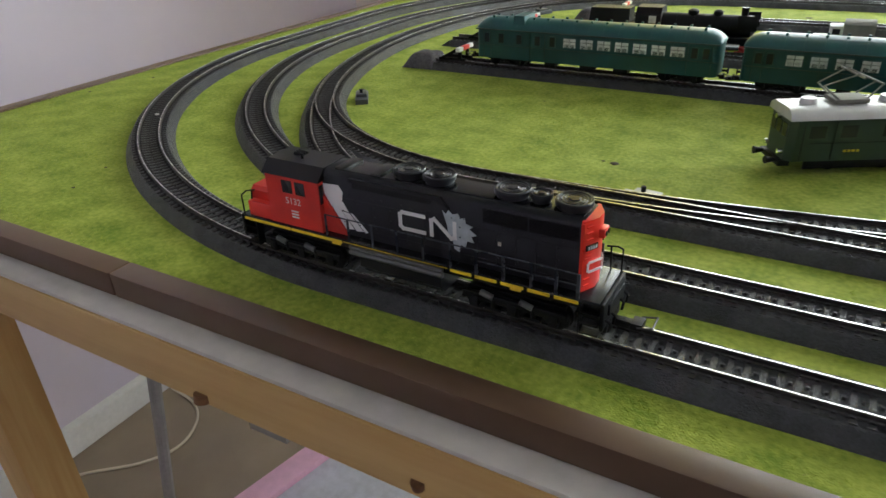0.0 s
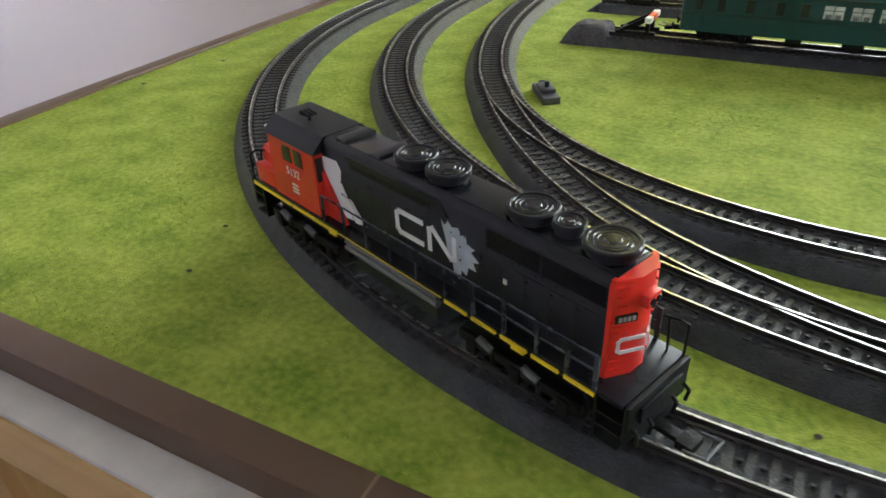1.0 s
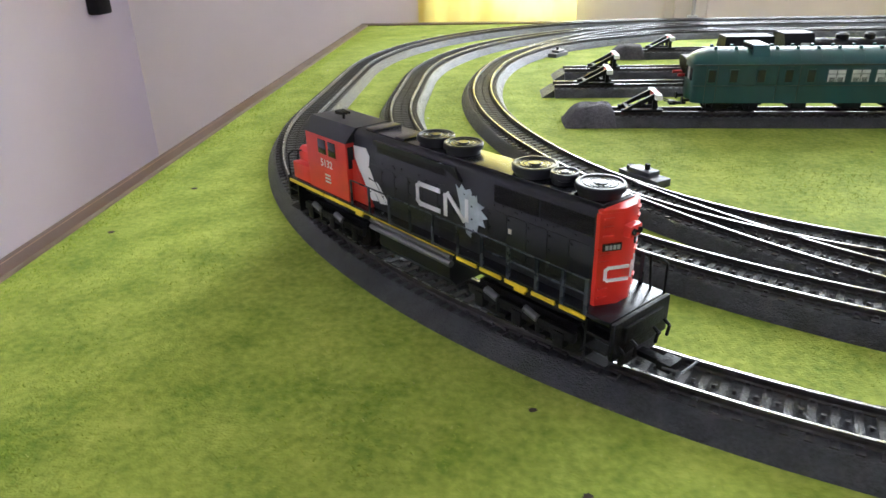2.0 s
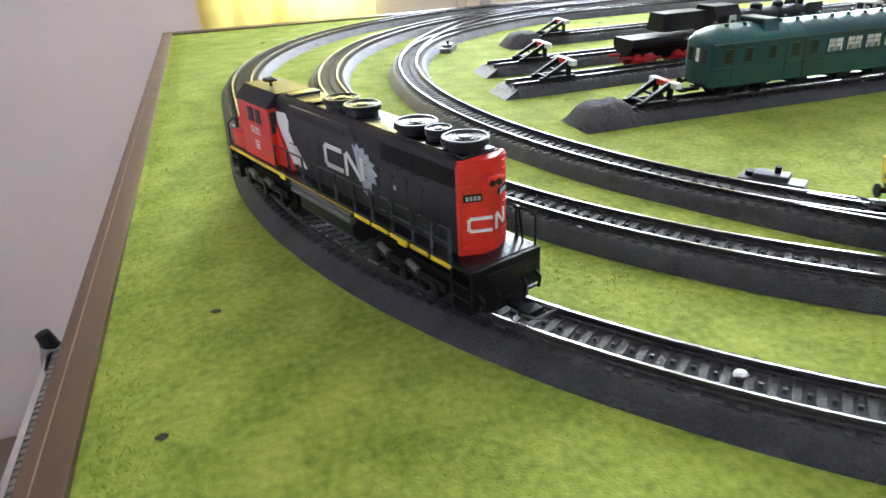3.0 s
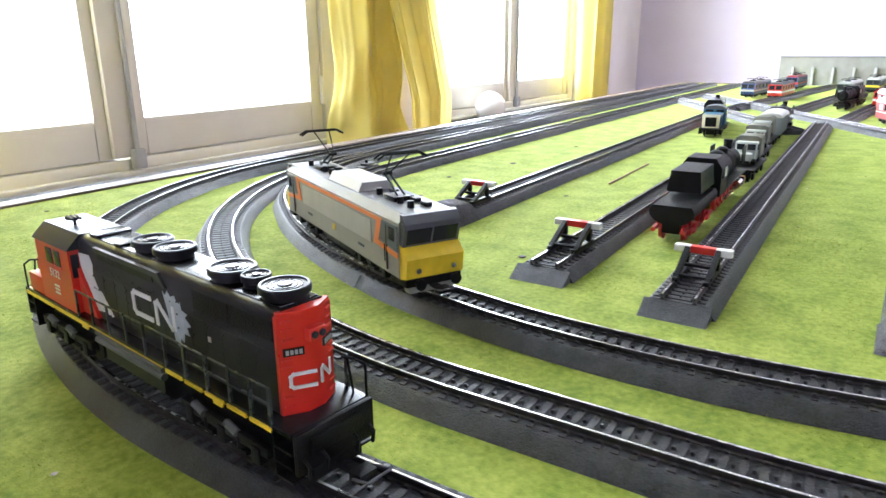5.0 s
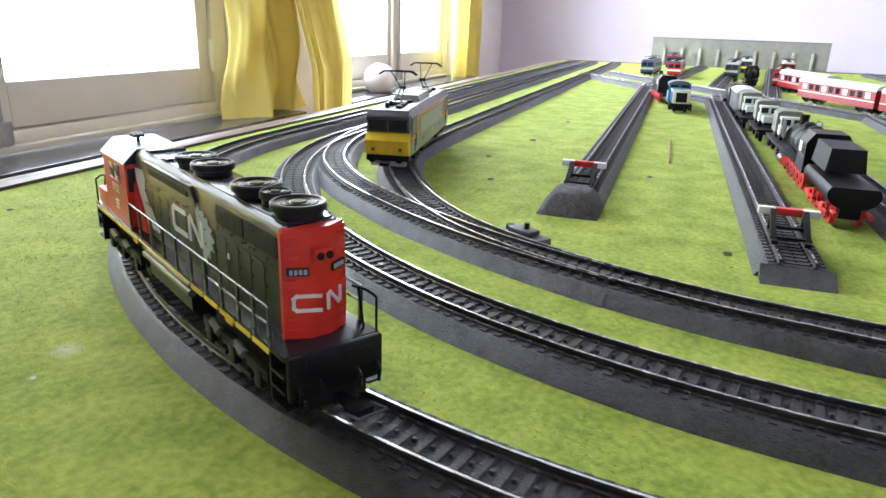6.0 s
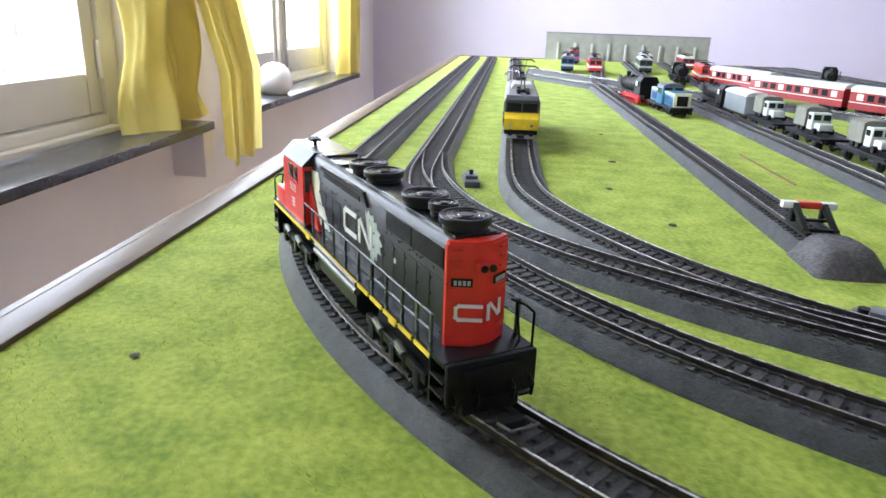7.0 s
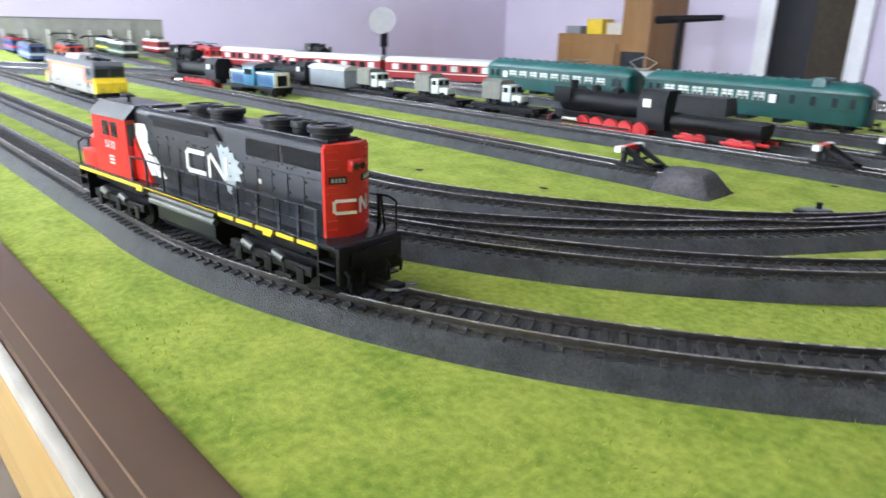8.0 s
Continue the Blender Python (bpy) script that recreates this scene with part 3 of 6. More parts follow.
    for i in range(nx + 1):
        row = []
        for j in range(ny + 1):
            x, y = GX0 + (GX1 - GX0) * i / nx, GY0 + (GY1 - GY0) * j / ny
            edge = i in (0, nx) or j in (0, ny)
            row.append(bm.verts.new((x, y, TOP + (-0.0012 if edge else 0.0006 * noise.noise(Vector((x * 14, y * 14, 3)))))))
        rows.append(row)
    for a, b in zip(rows, rows[1:]):
        for j in range(ny):
            bm.faces.new((a[j], b[j], b[j + 1], a[j + 1]))
    g = part("grass_mat", bm, GRASS, None, "", 1.2)
    tagged(g, "yellow-green flocked grass mat covering the table", "grass mat")


def build_fibres():
    """Short flock fibres standing on the mat near its western end."""
    rng = np.random.default_rng(7)
    n = 190000
    x = GX0 + 0.004 + (rng.random(n) ** 1.35) * 0.95
    y = GY0 + 0.004 + rng.random(n) * (GY1 - GY0 - 0.008)
    a = rng.random(n) * 2 * math.pi
    h = rng.uniform(0.0005, 0.0014, n)
    lean = rng.uniform(-0.0018, 0.0018, (n, 2))
    w = 0.00024
    base = np.stack([x, y, np.full(n, TOP - 0.0003)], 1)
    side = np.stack([np.cos(a) * w, np.sin(a) * w, np.zeros(n)], 1)
    tip = base + np.stack([lean[:, 0], lean[:, 1], h], 1)
    co = np.stack([base - side, base + side, tip], 1).reshape(-1, 3)
    me = bpy.data.meshes.new("grass_fibres")
    me.from_pydata(co.tolist(), [], np.arange(3 * n).reshape(-1, 3).tolist())
    me.materials.append(BLADE)
    tagged(new("grass_fibres", me), "short yellow-green flock fibres of the mat", "grass", kind="stuff")


def build_specks():
    """Crumbs and bare spots on the mat."""
    # the spot at (-0.388, 0.419) is a flat dark blob for a burn hole
    spots = [(-0.481, -0.340, 0.0017, 0), (-0.464, -0.271, 0.0018, 0), (-0.273, 0.535, 0.002, 0), (0.083, -0.315, 0.003, 0), 
             (-0.388, 0.419, 0.0034, 0), (-0.174, 0.118, 0.003, 0), (0.045, 0.318, 0.003, 0), (-0.05, 0.29, 0.003, 0), (0.16, 0.30, 0.004, 0), (0.02, 0.17, 0.0025, 0), (0.33, 0.29, 0.003, 0)]
    rng = random.Random(3)
    for _ in range(36):
        spots.append((rng.uniform(-0.49, 0.3), rng.uniform(-0.55, 0.57), rng.uniform(0.0006, 0.0014), rng.random() < 0.3))
    for x, y, r, pale in spots:
        bm = bmesh.new()
        bmesh.ops.create_icosphere(bm, subdivisions=2, radius=r)
        for v in bm.verts:
            v.co = Vector((v.co.x * rng.uniform(0.7, 1.4), v.co.y * rng.uniform(0.6, 1.2), v.co.z * 0.16))
        ob = part("crumb", bm, DUSTY if pale else HOLE)
        ob.location = (x, y, TOP + 0.0006)
        tagged(ob, "pale crumb lying on the grass mat" if pale else "flat dark speck on the grass mat", "crumb", group="crumbs on the mat")
    bm = bmesh.new()
    bmesh.ops.create_icosphere(bm, subdivisions=2, radius=0.0022)
    for v in bm.verts:
        v.co = Vector((v.co.x * rng.uniform(0.9, 1.3), v.co.y * rng.uniform(0.7, 1.0), v.co.z * 0.4))
    ob = part("crumb", bm, WHITE)
    ob.location = (-0.3175, -0.3845, TOP + 0.0087)
    tagged(ob, "white crumb lying between the rails", "crumb")
    bm = bmesh.new()
    add_box(bm, 0.10, 0.24, 0.1538, 0.1552, TOP - 0.0002, TOP + 0.0012, tilt=Matrix.Rotation(0.02, 4, "Z"))
    tagged(part("mat_joint", bm, KNOT), "dark open joint in the grass mat", "joint", kind="structure")


# ---- track furniture ----
def build_buffer_stop(x, y, mound, label):
    b = thing("buffer_stop", label, "buffer stop", pose(x, y, TOP + RAIL - 0.0004), group="buffer stops")
    b.scale = (1.0, 1.0, 0.82)
    for s in (-1, 1):
        bm = bmesh.new()
        add_box(bm, -0.020, 0.012, s * 0.00825 - 0.0016, s * 0.00825 + 0.0016, 0.0, 0.003, 0.0005)
        part("skid", bm, BLACKM, b)
        bm = bmesh.new()
        add_slab(bm, [(-0.018, 0.0028), (-0.013, 0.0028), (0.0075, 0.0140), (0.0075, 0.0175), (0.004, 0.0175)], 1, s * 0.0085 - 0.0014, s * 0.0085 + 0.0014)
        part("strut", bm, BLACKM, b)
        bm = bmesh.new()
        add_box(bm, 0.004, 0.0075, s * 0.0085 - 0.0014, s * 0.0085 + 0.0014, 0.0028, 0.0150, 0.0004)
        part("upright", bm, BLACKM, b)
        bm = bmesh.new()
        add_box(bm, 0.0045, 0.0095, s * 0.0115 - 0.0045, s * 0.0115 + 0.0045, 0.0130, 0.0180, 0.0005)
        part("beam_end", bm, WHITE, b, "white beam end")
    box_part("beam_middle", (0.0045, 0.0095, -0.007, 0.007, 0.0130, 0.0180), FRED, b, 0.0004, "red middle of the beam")
    box_part("tie_bar", (-0.016, -0.013, -0.0105, 0.0105, 0.0028, 0.0045), BLACKM, b, 0.0003)
    box_part("tie_bar", (-0.004, -0.001, -0.0085, 0.0085, 0.006, 0.008), BLACKM, b, 0.0003)
    # the end of the roadbed behind it
    if mound:
        bm = bmesh.new()
        n, m = 26, 22
        rows = []
        for i in range(n + 1):
            u = -1 + 2 * i / n
            row = []
            for k in range(m + 1):
                v = -1 + 2 * k / m
                a, b = min(1.0, (1 - abs(v)) / 0.62), min(1.0, (1 - abs(u)) / (0.75 if u < 0 else 0.3))
                slope = math.sin(a * math.pi / 2) ** 0.85 * math.sin(b * math.pi / 2) ** 0.85
                h = 0.0150 * slope * (1 + 0.10 * noise.noise(Vector((u * 3 + x * 30, v * 3, y * 20))))
                row.append(bm.verts.new((u * 0.0215 * (1 - 0.05 * v * v), v * 0.0205, h)))
            rows.append(row)
        for a, b in zip(rows, rows[1:]):
            for k in range(m):
                bm.faces.new((a[k], b[k], b[k + 1], a[k + 1]))
        ob = part("gravel_mound", bm, MOUND)
        ob.location = (x - 0.0435, y, TOP)
        tagged(ob, "dark painted gravel mound behind a buffer stop", "gravel mound", group="gravel mounds")


def build_switch_motor(x, y, a, pale=False):
    t = thing("switch_motor", "small %s switch lever box beside the rails" % ("grey" if pale else "dark grey"), "switch motor", pose(x, y, TOP, 0, 0, a), group="switch motors")
    c = LGREY if pale else DGREY
    box_part("base", (-0.016, 0.016, -0.006, 0.006, 0, 0.005), c, t, 0.0008)
    box_part("cover", (-0.008, 0.009, -0.005, 0.005, 0.005, 0.008), c, t, 0.001)
    bm = bmesh.new()
    add_cyl(bm, (-0.002, 0, 0.008), (-0.002, 0, 0.0115), 0.0016, n=10)
    add_cyl(bm, (0.011, 0, 0.005), (0.011, 0, 0.0075), 0.0028, n=12)
    part("lever", bm, BLACKM, t)


def build_tracks():
    so = outer_line.near(0.30, -0.527)
    lay_track(outer_line, "outer model railway track on dark grey roadbed", (so, so + 1.8))
    sm = middle_line.near(0.28, -0.468)
    lay_track(middle_line, "middle model railway track on dark grey roadbed", (sm, sm + 1.75))
    si = inner_line.near(0.25, -0.393)
    lay_track(inner_line, "inner curved model railway track with switches", (si, si + 1.7))
    lay_track(link_north, "curved crossover track near the windows", (0, 2), z=-0.0004)
    lay_track(link_south, "curved crossover track near the table edge", (0, 2), z=-0.0004)
    lay_track(branch_south, "branch track leaving the inner curve", None, z=-0.0006)
    for (x0, y0), (x1, y1), label in (((-0.125, 0.214), (1.02, 0.224), "siding with an empty buffer stop"), ((-0.205, 0.0875), (0.80, 0.097), "siding beside the goods train"),
                                      ((-0.222, 0.003), (0.74, 0.024), "empty siding beside the railcar"), ((-0.20, -0.106), (0.60, -0.118), "siding that carries the green railcar")):
        lay_track(Line([(x0, y0), (x1, y1)]), label, (0, 0.5))
    for pts, label in ((((1.24, 0.40), (0.62, 0.045)), "diagonal ladder track of the yard"), (((1.36, 0.345), (0.42, -0.215)), "second diagonal ladder track of the yard"),
                       (((1.0, 0.215), (2.0, 0.10)), "far yard track before the grey wall"), (((0.95, 0.10), (2.0, 0.0)), "far yard track with parked engines"),
                       (((0.8, 0.0), (2.0, -0.12)), "far yard track with a red engine")):
        lay_track(Line(pts), label, None, z=-0.0005)
    for x, y, m, label in ((-0.073, 0.215, True, "black buffer stop with a red and white beam"), (-0.159, 0.088, False, "black buffer stop with a red and white beam"),
                           (-0.179, 0.003, False, "black buffer stop with a red and white beam"), (-0.158, -0.106, True, "black buffer stop before the green railcar")):
        build_buffer_stop(x, y, m, label)
    # sloped ends of the roadbed behind the flat stops
    for x, y in ((-0.205, 0.0875), (-0.222, 0.003)):
        bm = bmesh.new()
        add_slab(bm, [(x - 0.012, 0.0), (x - 0.0005, 0.0072), (x - 0.0005, 0.0)], 1, y - 0.0175, y + 0.0175)
        ob = part("roadbed_end", bm, BED)
        ob.location = (0, 0, TOP)
        tagged(ob, "sloped plastic end piece of the roadbed", "roadbed end", group="roadbed ends")
    build_switch_motor(-0.186, -0.252, 125)
    build_switch_motor(-0.199, 0.229, 58)
    build_switch_motor(0.04, 0.428, 8)
    build_switch_motor(0.12, -0.372, -6, True)
    build_switch_motor(0.075, -0.430, -4, True)


# ---- vehicles ----
def add_wheelset(parent, x, z, r=0.0058, mat=None, rim=None, y=0.0083):
    for s in (-1, 1):
        bm = bmesh.new()
        add_cyl(bm, (x, s * (y - 0.0012), z), (x, s * (y + 0.0012), z), r, n=18)
        add_cyl(bm, (x, s * (y - 0.0019), z), (x, s * (y - 0.0012), z), r + 0.0008, n=18)
        add_cyl(bm, (x, s * (y + 0.0012), z), (x, s * (y + 0.0022), z), r * 0.35, n=10)
        part("wheel", bm, mat or BLACKM, parent)


def bogie(parent, x, axles, length, width=0.0145, mat=None, r=0.0058, z=0.0058):
    mat = mat or BLACKM
    bm = bmesh.new()
    for s in (-1, 1):
        add_box(bm, x - length / 2, x + length / 2, s * width - 0.0012, s * width + 0.0012, z + 0.001, z + 0.0048, 0.0006)
        for a in axles:
            add_box(bm, x + a - 0.0022, x + a + 0.0022, s * width - 0.0018, s * width + 0.0018, z - 0.0025, z + 0.0035, 0.0006)
        for a, b in zip(axles, axles[1:]):
            m = (a + b) / 2
            add_cyl(bm, (x + m, s * width, z - 0.001), (x + m, s * width, z + 0.003), 0.0016, n=8)
            add_box(bm, x + m - 0.004, x + m + 0.004, s * width - 0.0014, s * width + 0.0014, z - 0.0022, z - 0.0008)
    add_box(bm, x - length / 2 + 0.002, x + length / 2 - 0.002, -0.0060, 0.0060, z - 0.0035, z + 0.0026)
    add_box(bm, x - length / 2 + 0.002, x + length / 2 - 0.002, -width + 0.003, width - 0.003, z + 0.0025, z + 0.006)
    b = part("bogie", bm, mat, parent)
    for a in axles:
        add_wheelset(b, x + a, z, r)
    return b


def coupler(parent, x, s, z=0.0085):
    bm = bmesh.new()
    add_box(bm, min(x, x + s * 0.012), max(x, x + s * 0.012), -0.0018, 0.0018, z - 0.001, z + 0.001, 0.0003)
    add_box(bm, min(x + s * 0.008, x + s * 0.013), max(x + s * 0.008, x + s * 0.013), -0.0034, 0.0034, z - 0.0012, z + 0.0018, 0.0004)
    c = part("coupler", bm, BLACKM, parent)
    bm = bmesh.new()
    add_tube(bm, [(x + s * 0.011, -0.0045, z + 0.001), (x + s * 0.0175, -0.0045, z + 0.0025), (x + s * 0.0175, 0.0045, z + 0.0025), (x + s * 0.011, 0.0045, z + 0.001)], 0.00045)
    part("hook_loop", bm, DGREY, c, "dark wire coupling loop")


def fan(parent, x, y, z, r=0.0078):
    """Low drum with a raised rim round a slightly domed glossy cap."""
    bm = bmesh.new()
    prof = [(r * 0.86, -0.0004), (r * 0.86, 0.0016), (r, 0.0019), (r, 0.0036), (r * 0.95, 0.0041), (r * 0.86, 0.0041), (r * 0.82, 0.0036)]
    rings = [[bm.verts.new((x + q * math.cos(2 * math.pi * k / 28), y + q * math.sin(2 * math.pi * k / 28), z + h)) for k in range(28)] for q, h in prof]
    for a, b in zip(rings, rings[1:]):
        for k in range(28):
            bm.faces.new((a[k], a[(k + 1) % 28], b[(k + 1) % 28], b[k]))
    bm.faces.new(rings[0][::-1])
    bm.faces.new(rings[-1])
    f = part("roof_fan", bm, BLACK, parent)
    bm = bmesh.new()
    add_cyl(bm, (x, y, z + 0.0030), (x, y, z + 0.0037), r * 0.80, r * 0.70, n=24)
    add_cyl(bm, (x, y, z + 0.0036), (x, y, z + 0.0041), r * 0.34, r * 0.26, n=18)
    for q in (0.5, 0.66):
        pts = [(x + r * q * math.cos(k * math.pi / 10), y + r * q * math.sin(k * math.pi / 10), z + 0.0037) for k in range(21)]
        add_tube(bm, pts, 0.0002, 4)
    part("grille", bm, ROOFBLACK, f, "glossy black fan cap")


def lettering(text, size, mat, parent, m, name="lettering", label=""):
    cu = bpy.data.curves.new(name, "FONT")
    cu.body, cu.size, cu.extrude, cu.align_x = text, size, 0.00008, "CENTER"
    tmp = bpy.data.objects.new(name, cu)
    scene.collection.objects.link(tmp)
    me = bpy.data.meshes.new_from_object(tmp.evaluated_get(bpy.context.evaluated_depsgraph_get()))
    bpy.data.objects.remove(tmp)
    me.materials.clear()
    me.materials.append(mat)
    ob = new(name, me)
    ob.parent = parent
    ob.matrix_basis = m
    if label:
        tagged(ob, label)
    return ob


def stroke(bm, pts, w, plane, lo, hi):
    """A band of width w along points in a side plane."""
    P = [Vector(p) for p in pts]
    for a, b in zip(P, P[1:]):
        d = (b - a).normalized()
        n = Vector((-d.y, d.x)) * w / 2
        e = d * w * 0.5
        add_slab(bm, [tuple(a - e - n), tuple(b + e - n), tuple(b + e + n), tuple(a - e + n)], plane, lo, hi)


def build_diesel_engine():
    """The black, red and white six-axle engine. Front is +x; z 0 is the rail head."""
    t = thing("diesel_locomotive", "black diesel engine with red cab and white stripe", "locomotive", Matrix.Identity(4))
    back, front, half = -0.0990, 0.0965, 0.0150
    deck, w, eave, top, xs = 0.0219, 0.0098, 0.0520, 0.0545, -0.0884
    box_part("underframe", (back, front, -half, half, 0.0200, deck), WALKWAY, t, 0.0005, "grey-black walkway along both sides")
    box_part("centre_sill", (back, front, -0.0110, 0.0110, 0.0150, 0.0201), BLACKM, t)
    for s in (-1, 1):
        y0, y1 = s * (half + 0.0001) - 0.0004, s * (half + 0.0001) + 0.0004
        for x0, x1 in ((0.0640, 0.0955), (0.0310, 0.0630), (-0.0405, -0.0300), (-0.0530, -0.0425), (-0.0655, -0.0550), (-0.0775, -0.0675), (-0.0900, -0.0795)):
            bm = bmesh.new()
            add_box(bm, x0, x1, y0, y1, 0.0194, 0.0208)
            if x0 in (0.0310, -0.0655):
                add_box(bm, x0 + 0.001, x0 + 0.006, y0, y1 - s * 0.0001, 0.0181, 0.0193)
            part("sill_stripe", bm, YELLOW, t, "yellow sill stripe")
        box_part("sill_stripe", (-0.0285, 0.030, y0, y1, 0.0204, 0.02065), YELLOW, t, 0, "thin yellow sill stripe")
    # long hood with sloping roof edges
    bm = bmesh.new()
    add_prism(bm, [(-w, deck), (-w, eave), (-w + 0.0009, eave + 0.0014), (-0.0072, top), (0.0072, top), (w - 0.0009, eave + 0.0014), (w, eave), (w, deck)], xs, 0.0430)
    hood = part("hood", bm, BLACK, t, "long black engine hood")
    box_part("roof_walk", (xs + 0.001, 0.0300, -0.0070, 0.0070, top - 0.0003, top + 0.0005), ROOFBLACK, hood, 0.0003, "glossy black hood roof")
    # door edges, latches and rivets
    bm = bmesh.new()
    rng = random.Random(12)
    for s in (-1, 1):
        for k in range(13):
            x = -0.0862 + k * 0.0092
            for z in (0.0265, 0.0415):
                add_box(bm, x, x + 0.0082, s * w - 0.00014, s * w + 0.00014, z - 0.00012, z + 0.00012)
            add_box(bm, x + 0.0084, x + 0.0087, s * w - 0.00014, s * w + 0.00014, 0.0240, 0.0412)
            for z in (0.0285, 0.0345, 0.0395):
                add_box(bm, x + 0.0072, x + 0.0079, s * w - 0.00035, s * w + 0.00035, z, z + 0.0006)
        for k in range(40):
            x, z = rng.uniform(xs + 0.002, 0.028), rng.choice((0.0245, 0.0432, 0.0440))
            add_box(bm, x, x + 0.0005, s * w - 0.0003, s * w + 0.0003, z, z + 0.0005)
    tagged(part("door_seam", bm, BLACK, hood), kind="stuff")
    for s in (-1, 1):
        for x0, x1 in ((-0.0868, -0.0655), (-0.0645, -0.0440)):
            bm = bmesh.new()
            add_box(bm, x0, x1, s * w - 0.0002, s * w + 0.0002, 0.0448, 0.0512)
            for k in range(9):
                z = 0.0452 + k * 0.00066
                add_box(bm, x0 + 0.0004, x1 - 0.0004, s * w - 0.0004, s * w + 0.0004, z, z + 0.00022)
            part("radiator_grille", bm, BLACKM, hood, "black radiator grille")
        # air intake: dark slot under a projecting lip
        box_part("intake_slot", (-0.0180, 0.0250, s * w - 0.0003, s * w + 0.0003, 0.0478, 0.0508), BLACKM, hood)
        bm = bmesh.new()
        q = [(0.0270, 0.0508), (0.0265, 0.0527), (-0.0235, 0.0527), (-0.0280, 0.0480), (-0.0265, 0.0480), (-0.0200, 0.0508)]
        add_slab(bm, q, 1, min(s * (w - 0.0004), s * (w + 0.0011)), max(s * (w - 0.0004), s * (w + 0.0011)))
        part("intake_lip", bm, BLACK, hood)
        y0, y1 = s * (w + 0.0001) - 0.0002, s * (w + 0.0001) + 0.0002
        bm = bmesh.new()
        add_slab(bm, [(0.0428, 0.0472), (0.0335, 0.0478), (0.0312, 0.0445), (0.0322, 0.0400), (0.0290, 0.0345), (0.0390, 0.0360), (0.0425, 0.0420)], 1, y0, y1)
        part("white_band", bm, WHITE, hood, "white slanting band behind the cab")
        for x0, x1, sl in ((0.0385, 0.0335, 0.0070), (0.0325, 0.0285, 0.0075), (0.0277, 0.0262, 0.0080)):
            bm = bmesh.new()
            add_slab(bm, [(x0, 0.0358 if x0 > 0.033 else 0.0342), (x1, 0.0350 if x0 > 0.033 else 0.0338), (x1 - sl, 0.0256), (x0 - sl, 0.0250)], 1, y0, y1)
            part("white_band", bm, WHITE, hood, "white lower end of the slanting band")
        bm = bmesh.new()
        add_slab(bm, [(0.0430, 0.0415), (0.0392, 0.0358), (0.0318, 0.0250), (0.0300, deck + 0.0002), (0.0430, deck + 0.0002)], 1, min(s * (w - 0.0005), s * (w + 0.0016)), max(s * (w - 0.0005), s * (w + 0.0016)))
        part("red_field", bm, FRED, hood, "red casing behind the cab")

        def sx(v):
            return v if s > 0 else -0.0330 - v
        lo, hi = s * (w + 0.0002) - 0.0002, s * (w + 0.0002) + 0.0002
        # the mirrored side keeps the same reading order
        bm = bmesh.new()
        stroke(bm, [(sx(-0.0140), 0.0410), (sx(-0.0026), 0.0410), (sx(-0.0012), 0.0398), (sx(-0.0012), 0.0340), (sx(-0.0026), 0.0328), (sx(-0.0140), 0.0328)], 0.0018, 1, lo, hi)
        part("white_emblem", bm, WHITE, hood, "white angular emblem on the hood side")
        bm = bmesh.new()
        stroke(bm, [(sx(-0.0180), 0.0328), (sx(-0.0180), 0.0400), (sx(-0.0196), 0.0410), (sx(-0.0282), 0.0332), (sx(-0.0300), 0.0338), (sx(-0.0300), 0.0410)], 0.0018, 1, lo, hi)
        part("white_emblem", bm, WHITE, hood, "white angular emblem on the hood side")
        bm = bmesh.new()
        leaf = [(-0.0240, 0.0462), (-0.0258, 0.0448), (-0.0272, 0.0470), (-0.0290, 0.0452), (-0.0318, 0.0462), (-0.0330, 0.0440), (-0.0352, 0.0446), (-0.0356, 0.0420), (-0.0392, 0.0412), (-0.0374, 0.0396),
                (-0.0410, 0.0372), (-0.0382, 0.0362), (-0.0396, 0.0334), (-0.0362, 0.0336), (-0.0352, 0.0300), (-0.0330, 0.0312), (-0.0322, 0.0272), (-0.0296, 0.0284), (-0.0290, 0.0318), (-0.0268, 0.0340), (-0.0262, 0.0392)]
        add_slab(bm, [(sx(a), b) for a, b in leaf], 1, s * w - 0.0002, s * w + 0.0002)
        part("grey_emblem", bm, LOGOGREY, hood, "grey ragged emblem on the hood side")
        box_part("notice", (-0.0527, -0.0512, s * w - 0.0003, s * w + 0.0003, 0.0350, 0.0368), CREAMY, hood)
    # red rear end: a narrow middle panel between two swept sides
    xm, mid = xs - 0.0042, 0.0030
    plan = [(xs + 0.0008, -w - 0.0002), (xs + 0.0008, w + 0.0002), (xs - 0.0006, w + 0.0002), (xm, mid), (xm, -mid), (xs - 0.0006, -w - 0.0002)]
    bm = bmesh.new()
    add_slab(bm, plan, 2, deck, 0.0530)
    rear = part("rear_end", bm, FRED, t, "red folded rear end of the hood")
    bm = bmesh.new()
    add_slab(bm, [(a, b * 0.94) for a, b in plan], 2, 0.0530, 0.0541)
    part("rear_roof", bm, FRED, rear)
    box_part("headlight", (xm - 0.0026, xm + 0.001, -0.0030, 0.0030, 0.0448, 0.0488), FRED, rear, 0.0007)
    for y in (-0.0014, 0.0014):
        bm = bmesh.new()
        add_cyl(bm, (xm - 0.0024, y, 0.0468), (xm - 0.0031, y, 0.0468), 0.0011, n=12)
        part("lamp_lens", bm, DARKGLASS, rear)
    ang = math.atan2(xs - 0.0006 - xm, w - mid)
